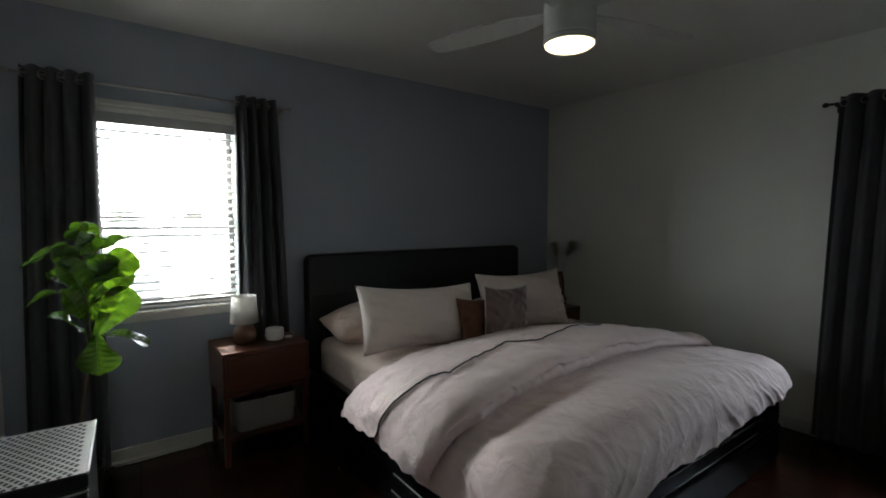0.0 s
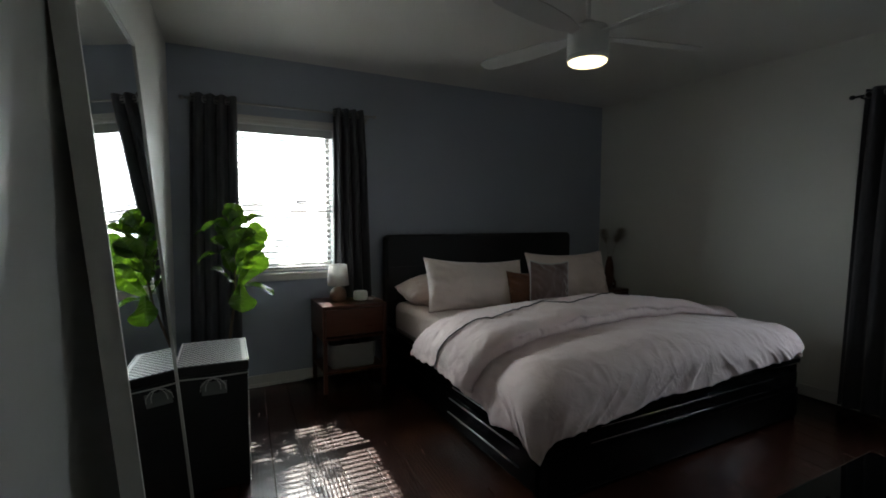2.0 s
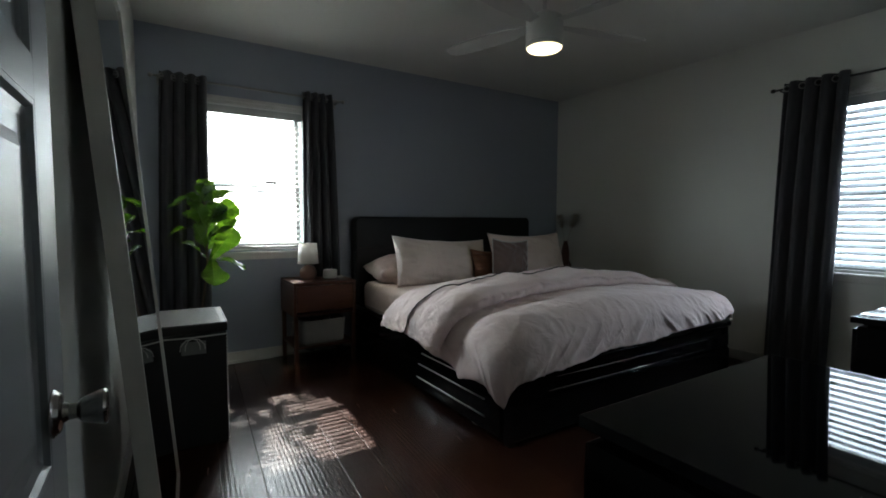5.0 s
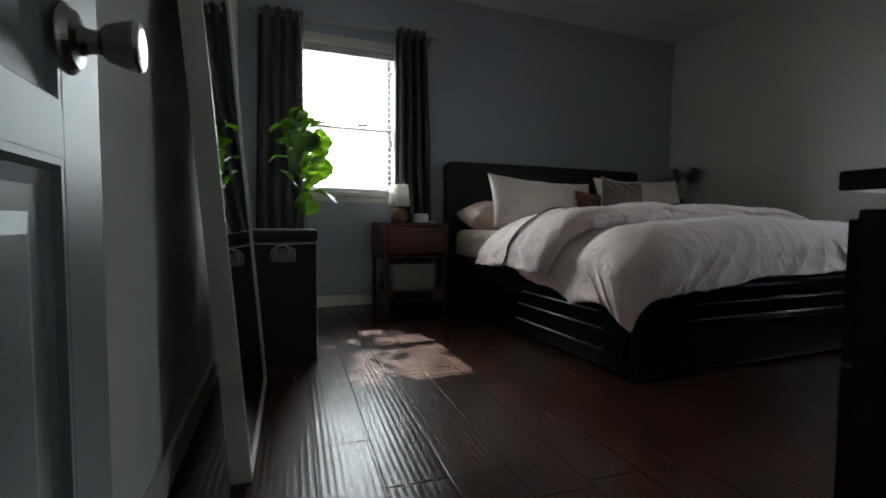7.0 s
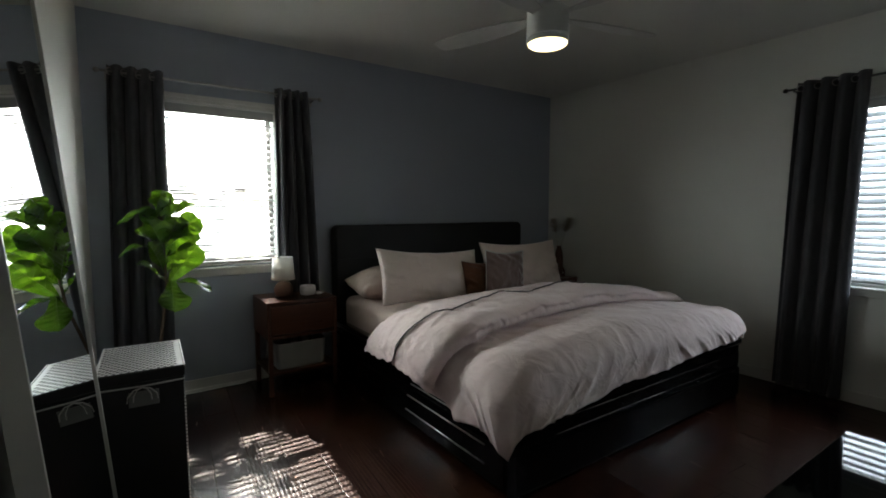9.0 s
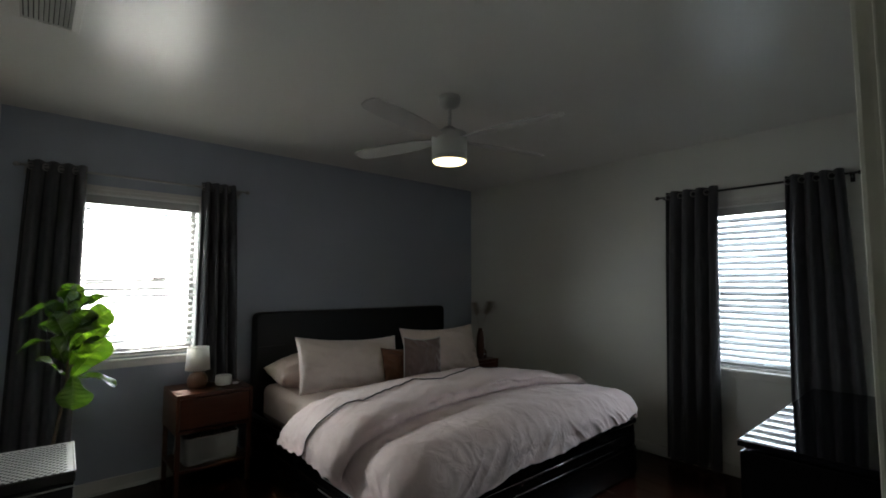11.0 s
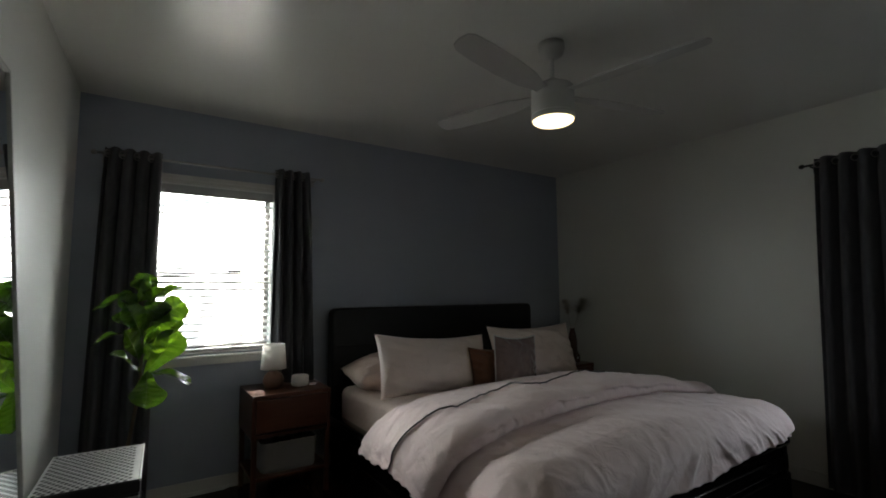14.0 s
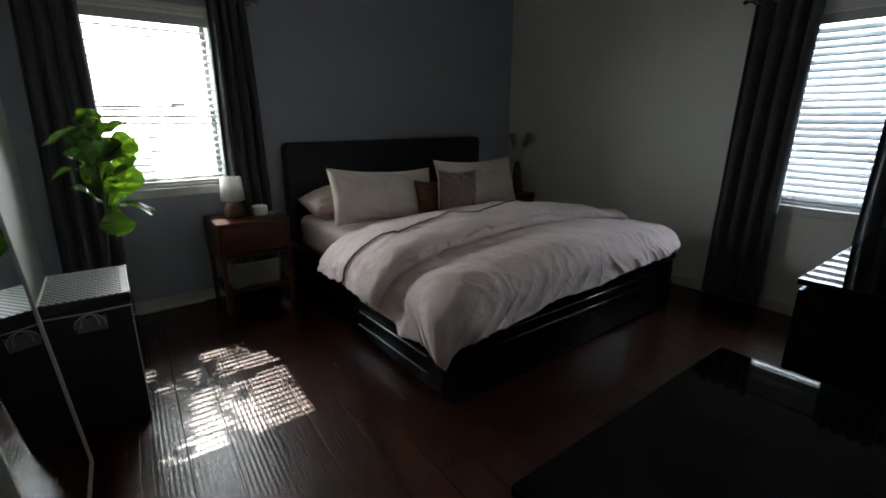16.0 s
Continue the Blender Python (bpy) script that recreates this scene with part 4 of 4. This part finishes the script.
# in this frame +y points to the wall, -y into the room
FD, FW = 0.052, 0.011
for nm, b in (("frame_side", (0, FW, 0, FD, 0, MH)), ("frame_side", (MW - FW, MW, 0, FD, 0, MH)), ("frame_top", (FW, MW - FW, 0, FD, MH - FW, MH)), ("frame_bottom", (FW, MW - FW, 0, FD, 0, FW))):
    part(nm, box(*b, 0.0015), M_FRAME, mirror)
part("backing", box(FW, MW - FW, 0.020, FD - 0.002, FW, MH - FW), M_TAG, mirror)
part("glass", box(FW, MW - FW, 0.006, 0.0195, FW, MH - FW), M_MIRROR, mirror, "clear mirror glass")


# ---- open door ----
door = new("door_1")
DW, DH, DT = 0.865, 2.03, 0.035
# local x from the hinge to the latch, y = 0 at the face towards the room, z up
door.matrix_world = Matrix.Translation((-0.352, -0.655, 0.012)) @ pose(0, 0, 0, 0, 0, 89.4)
tagged(door, "white painted panel door standing open against the wall", "door", "", "structure")
bm = bmesh.new()
ST = 0.118
rails = [(0.0, 0.19), (0.715, 0.765), (1.305, 1.36), (1.93, DH)]
add_box(bm, 0, ST, 0, DT, 0, DH, 0.002)
add_box(bm, DW - ST, DW, 0, DT, 0, DH, 0.002)
for z0, z1 in rails:
    add_box(bm, ST, DW - ST, 0, DT, z0, z1)
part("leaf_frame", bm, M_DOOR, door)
for (_, z0), (z1, _) in zip(rails, rails[1:]):
    bm = bmesh.new()
    x0, x1 = ST, DW - ST

    def rim(i, y):
        return [bm.verts.new(c) for c in ((x0 + i, y, z0 + i), (x1 - i, y, z0 + i), (x1 - i, y, z1 - i), (x0 + i, y, z1 - i))]
    rs = [rim(0, 0.0005), rim(0.008, 0.0005), rim(0.014, 0.008), rim(0.03, 0.011), rim(0.055, 0.011), rim(0.075, 0.005), rim(0.10, 0.004)]
    for a, b in zip(rs, rs[1:]):
        for i in range(4):
            bm.faces.new((a[i], a[(i + 1) % 4], b[(i + 1) % 4], b[i]))
    bm.faces.new(rs[-1])
    add_box(bm, x0, x1, 0.018, 0.028, z0, z1)
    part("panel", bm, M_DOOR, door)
kx, kz = 0.765, 0.842
knob = part("door_knob", lathe([(0, 0.0), (0.034, 0.0), (0.034, 0.003), (0.029, 0.010), (0.016, 0.013), (0.0125, 0.02), (0.0125, 0.030), (0.019, 0.036), (0.0265, 0.058), (0.0275, 0.064), (0.025, 0.068), (0.020, 0.069), (0, 0.0685)], 36), M_NICKEL, door, "satin nickel door knob", smooth=False, at=pose(kx, 0.0, kz, 90, 0, 0))
part("rosette", lathe([(0, 0), (0.036, 0), (0.036, 0.002), (0.031, 0.006), (0, 0.006)], 36), M_NICKEL, knob)
part("latch_plate", box(-0.001, 0.0012, 0.006, 0.029, -0.028, 0.028, 0.0005), M_NICKEL, door, at=(DW, 0, kz))
for z in (0.22, 1.0, 1.80):
    part("hinge", tube([(-0.006, -0.004, z - 0.045), (-0.006, -0.004, z + 0.045)], 0.006, 10), M_NICKEL, door)


# ---- dressers along the doorway wall ----
def dresser(name, label, x0, x1, y0, y1, h, cols, rows_, gap):
    th = thing(name, (x0, y0, 0), label, "dresser")
    w, d = x1 - x0, y1 - y0
    part("top", box(0, w, 0, d, h - 0.026, h, 0.003), M_BLACKTOP, th, "polished black top")
    zt = h - 0.026 - gap
    part("top_support", box(0.045, w - 0.045, 0.0, d - 0.045, zt, h - 0.0262), M_BLACKGLOSS, th)
    part("body", box(0.004, w - 0.004, 0.0, d - 0.022, 0.07, zt - 0.0005, 0.003), M_BLACKGLOSS, th)
    part("plinth", box(0.03, w - 0.03, 0.0, d - 0.05, 0.0, 0.0695), M_BLACKGLOSS, th)
    cw, rh = (w - 0.03) / cols, (zt - 0.09) / rows_
    for i in range(cols):
        for j in range(rows_):
            xx, zz = 0.015 + i * cw, 0.08 + j * rh
            dr = part("drawer", box(xx + 0.003, xx + cw - 0.003, d - 0.0215, d - 0.004, zz + 0.003, zz + rh - 0.003, 0.003), M_BLACKGLOSS, th)
            part("handle", tube([(xx + cw / 2 - 0.07, d + 0.012, zz + rh * 0.6), (xx + cw / 2 + 0.07, d + 0.012, zz + rh * 0.6)], 0.004, 8), M_IRON, dr)
    return th


dresser("low_dresser", "low black dresser with a mirror-polished top by the doorway", 0.55, 1.415, YS + 0.022, -0.12, 0.736, 2, 3, 0.024)
dresser("dresser", "black dresser with a polished top under the shaded window", 2.22, 3.70, YS + 0.022, -0.075, 0.76, 2, 3, 0.012)


# ---- ceiling fan and vent ----
fan = thing("ceiling_fan", (1.765, 1.255, ZC), "white ceiling fan with four blades and a lit warm lens", "ceiling fan")
part("canopy", lathe([(0, 0), (0.066, 0), (0.066, -0.03), (0.058, -0.055), (0.030, -0.072), (0.014, -0.078), (0, -0.078)], 32), M_FANWHITE, fan, smooth=True)
part("down_rod", lathe([(0.0115, -0.07), (0.0115, -0.20), (0, -0.20)], 16), M_FANWHITE, fan, smooth=True)
part("motor_housing", lathe([(0, -0.185), (0.03, -0.188), (0.05, -0.205), (0.098, -0.225), (0.106, -0.235), (0.106, -0.365), (0.103, -0.369), (0.103, -0.374), (0.106, -0.378), (0.106, -0.398), (0.1025, -0.398), (0.1025, -0.395), (0, -0.395)], 48), M_FANWHITE, fan)
part("lens", lathe([(0.100, -0.3955), (0.099, -0.400), (0.090, -0.407), (0.06, -0.413), (0.03, -0.416), (0, -0.417)], 48), M_FANGLOW, fan, "glowing warm white lens", smooth=True)


def blade():
    bm = bmesh.new()
    prof = [(0.09, 0.028), (0.16, 0.036), (0.24, 0.055), (0.40, 0.064), (0.58, 0.062), (0.68, 0.054), (0.71, 0.038), (0.72, 0.0)]
    out = [(x, w) for x, w in prof] + [(x, -w) for x, w in prof[-2::-1]]
    a = [bm.verts.new((x, y, 0.003)) for x, y in out]
    b = [bm.verts.new((x, y, -0.004)) for x, y in out]
    bm.faces.new(a)
    bm.faces.new(b[::-1])
    n = len(out)
    for i in range(n):
        bm.faces.new((a[i], b[i], b[(i + 1) % n], a[(i + 1) % n]))
    return bm


bl = None
for ang in (108, 194, 281, 348):
    mloc = pose(0, 0, -0.262, 0, 0, ang) @ pose(0, 0, 0, 11, 0, 0)
    if bl is None:
        ob = part("blade", blade(), M_BLADE, fan, at=mloc)
        bl = ob.data
    else:
        ob = new("blade", bl)
        ob.parent = fan
        ob.matrix_local = mloc

vent = thing("ceiling_vent", (-0.085, 1.635, ZC), "white metal louvred air vent in the ceiling", "vent")
bm = bmesh.new()
vx, vy = 0.115, 0.205
for b in ((-vx, vx, -vy, -vy + 0.03), (-vx, vx, vy - 0.03, vy), (-vx, -vx + 0.03, -vy + 0.03, vy - 0.03), (vx - 0.03, vx, -vy + 0.03, vy - 0.03)):
    add_box(bm, *b, -0.012, -0.001, 0.003)
part("frame", bm, M_TRIM, vent)
# near-black plate painted in place of the duct's shade
part("backing", box(-vx + 0.03, vx - 0.03, -vy + 0.03, vy - 0.03, -0.003, -0.001), M_DARK, vent)
louv = None
for k in range(11):
    mloc = pose(-vx + 0.034 + k * 0.0162, 0, -0.009, 0, 38, 0)
    if louv is None:
        ob = part("slat", box(-0.0075, 0.0075, -vy + 0.031, vy - 0.031, -0.0008, 0.0008), M_TRIM, vent, at=mloc)
        louv = ob.data
    else:
        ob = new("slat", louv)
        ob.parent = vent
        ob.matrix_local = mloc


# ---- fiddle-leaf fig ----
plant = thing("fiddle_leaf_fig", (0.10, 2.72, 0), "fiddle-leaf fig with big glossy leaves in a dark pot", "potted plant")
POT = (-0.07, 0.02, 0)
part("pot", lathe([(0, 0), (0.085, 0), (0.095, 0.02), (0.112, 0.22), (0.115, 0.24), (0.105, 0.24), (0.101, 0.20), (0, 0.20)], 36), M_POT, plant, smooth=False, at=POT)
part("soil", lathe([(0, 0.208), (0.05, 0.206), (0.101, 0.2015), (0.101, 0.2005), (0, 0.2005)], 24), M_SOIL, plant, at=POT)
STEM = [Vector(p) for p in ((-0.07, 0.02, 0.20), (-0.04, 0.015, 0.5), (0.005, 0.0, 0.82), (0.0, -0.005, 1.08), (-0.005, 0.0, 1.36))]
part("stem", tube(STEM, 0.011, 8, r1=0.005), M_STEM, plant, smooth=True)


def leaf_half(width, u):
    """Half the width of a fiddle-shaped leaf, broadest past its middle and round at the tip."""
    return width * 0.56 * max(0.0, u) ** 0.62 * max(0.0, 1 - u ** 5) ** 0.5 * (0.80 + 0.28 * sstep(0.3, 0.75, u))


def leaf(length, width, curl, wave, seed):
    """A fiddle-shaped leaf along +x from its stalk, its face up."""
    rnd = random.Random(seed)
    ph = rnd.uniform(0, 6)

    def f(u, v):
        b = 2 * v - 1
        wd = leaf_half(width, u)
        x = length * u
        z = -curl * length * u * u + abs(b) * wd * 0.34 + wave * math.sin(8.5 * u + ph + (1.2 if b > 0 else 0)) * abs(b) ** 2
        z += 0.0055 * math.cos(u * 2 * math.pi * 7 - abs(b) * 4) * (abs(b) * (1 - abs(b) ** 3) * 1.6)
        return (x, b * wd, z)
    bm = sheet(f, 24, 12)
    return bm


def stem_at(z):
    for a, b in zip(STEM, STEM[1:]):
        if z <= b.z or b is STEM[-1]:
            return a.lerp(b, min(1.0, max(0.0, (z - a.z) / (b.z - a.z))))


def put_leaf(base, tip, width, face, curl, seed):
    """A leaf from base to tip whose upper side turns towards face, on a short stalk from the stem."""
    base, tip = Vector(base), Vector(tip)
    root = stem_at(base.z - 0.02)
    length = (tip - base).length
    ax = (tip - base).normalized()
    up = (Vector(face) - ax * Vector(face).dot(ax)).normalized()
    side = up.cross(ax)
    # tilt the base so that the curled tip ends at its place
    m = Matrix.Translation(base) @ Matrix((ax, side, up)).transposed().to_4x4() @ pose(0, 0, 0, 0, -math.degrees(math.atan(curl)), 0)
    mid = root.lerp(base, 0.6) - Vector((0, 0, 0.006))
    part("stalk", tube([root, mid, base, base + ax * 0.008], 0.0032, 6), M_LEAFVEIN, plant)
    lf = part("leaf", leaf(length, width, curl, 0.012, seed), M_LEAF, plant, smooth=True, at=m)
    vb = tube([(length * u, 0, -curl * length * u * u + 0.0012) for u in [k / 10 * 0.96 for k in range(11)]], 0.0022, 5, r1=0.0006)
    for k in range(1, 7):
        u0 = 0.10 + 0.13 * k - 0.06
        for b in (-0.82, 0.82):
            ps = []
            for q in range(5):
                w = q / 4
                u, bb = min(0.97, u0 + 0.11 * w), b * w
                wd = leaf_half(width, u)
                ps.append((length * u, bb * wd, -curl * length * u * u + abs(bb) * wd * 0.34 + 0.0012))
            tube(ps, 0.0012, 4, vb, r1=0.0005)
    part("vein", vb, M_LEAFVEIN, lf)


UP, OUT, HALF = (0.1, -0.25, 1.0), (0.25, -1.0, 0.35), (0.1, -0.8, 0.7)
for k, (b, t, wd, face, cu) in enumerate((
        ((-0.01, 0.0, 1.29), (0.01, 0.01, 1.42), 0.13, OUT, 0.10),
        ((0.02, 0.0, 1.27), (0.20, 0.03, 1.34), 0.11, UP, 0.15),
        ((0.02, 0.0, 1.13), (0.20, 0.06, 1.25), 0.17, OUT, 0.12),
        ((-0.03, 0.0, 1.30), (-0.21, -0.02, 1.22), 0.09, UP, 0.40),
        ((-0.03, -0.02, 1.25), (0.04, -0.10, 1.36), 0.13, HALF, 0.20),
        ((0.02, 0.0, 1.03), (0.19, 0.03, 1.16), 0.13, HALF, 0.15),
        ((0.02, 0.0, 0.87), (0.18, 0.0, 1.09), 0.185, OUT, 0.12),
        ((0.03, -0.02, 0.88), (0.03, -0.11, 0.71), 0.20, OUT, 0.15),
        ((0.05, 0.0, 0.88), (0.24, -0.02, 0.80), 0.13, UP, 0.25),
        ((0.0, 0.0, 0.88), (-0.13, -0.05, 1.00), 0.10, UP, 0.20),
        ((-0.02, 0.0, 1.10), (-0.21, 0.04, 1.04), 0.09, UP, 0.35),
        ((0.0, -0.02, 1.07), (-0.08, -0.09, 1.25), 0.14, HALF, 0.20),
        ((-0.01, -0.02, 0.95), (-0.08, -0.10, 1.12), 0.13, HALF, 0.20),
        ((0.01, 0.0, 1.08), (0.08, -0.03, 1.26), 0.16, OUT, 0.12))):
    put_leaf(b, t, wd, face, cu, 50 + k)
# younger leaves close to the stem and behind it
rl = random.Random(14)
for k in range(14):
    z = 0.93 + 0.029 * k
    a = rl.uniform(0, 2 * math.pi)
    b = stem_at(z) + Vector((0.015 * math.cos(a), 0.015 * math.sin(a), 0.01))
    t = b + Vector((0.12 * math.cos(a), 0.09 * math.sin(a), rl.uniform(0.06, 0.13)))
    put_leaf(b, t, rl.uniform(0.10, 0.15), (rl.uniform(-0.3, 0.3), -0.6, 0.8), 0.2, 80 + k)


# ---- outside ----
structure("ground", box(-300, 300, -300, 300, -0.40, -0.35), M_GROUND, "sunlit lawn outside the windows", "ground")
tree = thing("tree", (0.95, 6.4, -0.35), "leafy garden tree outside the bright window", "tree")
trunk = tube([(0, 0, 0), (0.05, 0, 1.2), (0.0, 0.1, 2.6), (-0.1, 0.1, 4.2)], 0.16, 10, r1=0.06)
rt = random.Random(11)
tips = []
for k in range(16):
    a = rt.uniform(0, 2 * math.pi)
    z0 = rt.uniform(2.2, 4.0)
    e = Vector((math.cos(a) * rt.uniform(0.8, 1.9), math.sin(a) * rt.uniform(0.8, 1.9), z0 + rt.uniform(0.6, 1.9)))
    tube([(0, 0.08, z0), (e.x * 0.5, e.y * 0.5, (z0 + e.z) / 2 + 0.15), e], 0.05, 6, trunk, r1=0.012)
    tips.append(e)
part("trunk", trunk, M_BARK, tree)
verts, faces = [], []
for e in tips:
    for _ in range(210):
        c = e + Vector((rt.gauss(0, 0.42), rt.gauss(0, 0.42), rt.gauss(0, 0.34)))
        u = Vector((rt.gauss(0, 1), rt.gauss(0, 1), rt.gauss(0, 1))).normalized()
        w = u.orthogonal().normalized()
        l = rt.uniform(0.07, 0.14)
        k = len(verts)
        verts += [tuple(c - u * l), tuple(c + w * l * 0.45), tuple(c + u * l), tuple(c - w * l * 0.45)]
        faces.append((k, k + 1, k + 2, k + 3))
me = bpy.data.meshes.new("crown")
me.from_pydata(verts, [], faces)
me.materials.append(M_OUTLEAF)
crown = new("crown", me)
crown.parent = tree
crown["kind"] = "stuff"


# ---- floorboards ----
PW = 0.168
PSK = 0.07
pm = {}
rp = random.Random(21)
turn = Matrix.Translation((0.13, 0.6, 0)) @ pose(0, 0, 0, 0, 0, -math.degrees(math.atan(PSK)))
for i in range(-5, 26):
    y = -2.4 + rp.uniform(0, 0.9)
    if i == 0:
        y = -0.62
    while y < 3.4:
        ln = rp.choice((0.9, 1.22, 1.22, 1.22))
        p = turn @ Vector(((i + 0.5) * PW, y - 0.6 + ln / 2, 0))
        if -0.75 < p.x < XR + 0.1 and p.y - ln / 2 < YB + 0.1 and p.y + ln / 2 > -2.3 and (p.y > -0.8 or p.x < 1.4):
            if ln not in pm:
                ob = part("plank", box(-PW / 2 + 0.0007, PW / 2 - 0.0007, -ln / 2 + 0.0007, ln / 2 - 0.0007, -0.015, 0.0, 0.0018), M_FLOOR, FLOOR)
                pm[ln] = ob.data
            else:
                ob = new("plank", pm[ln])
                ob.parent = FLOOR
            ob.matrix_local = turn @ pose((i + 0.5) * PW, y - 0.6 + ln / 2, rp.uniform(-0.0003, 0.0003))
        y += ln
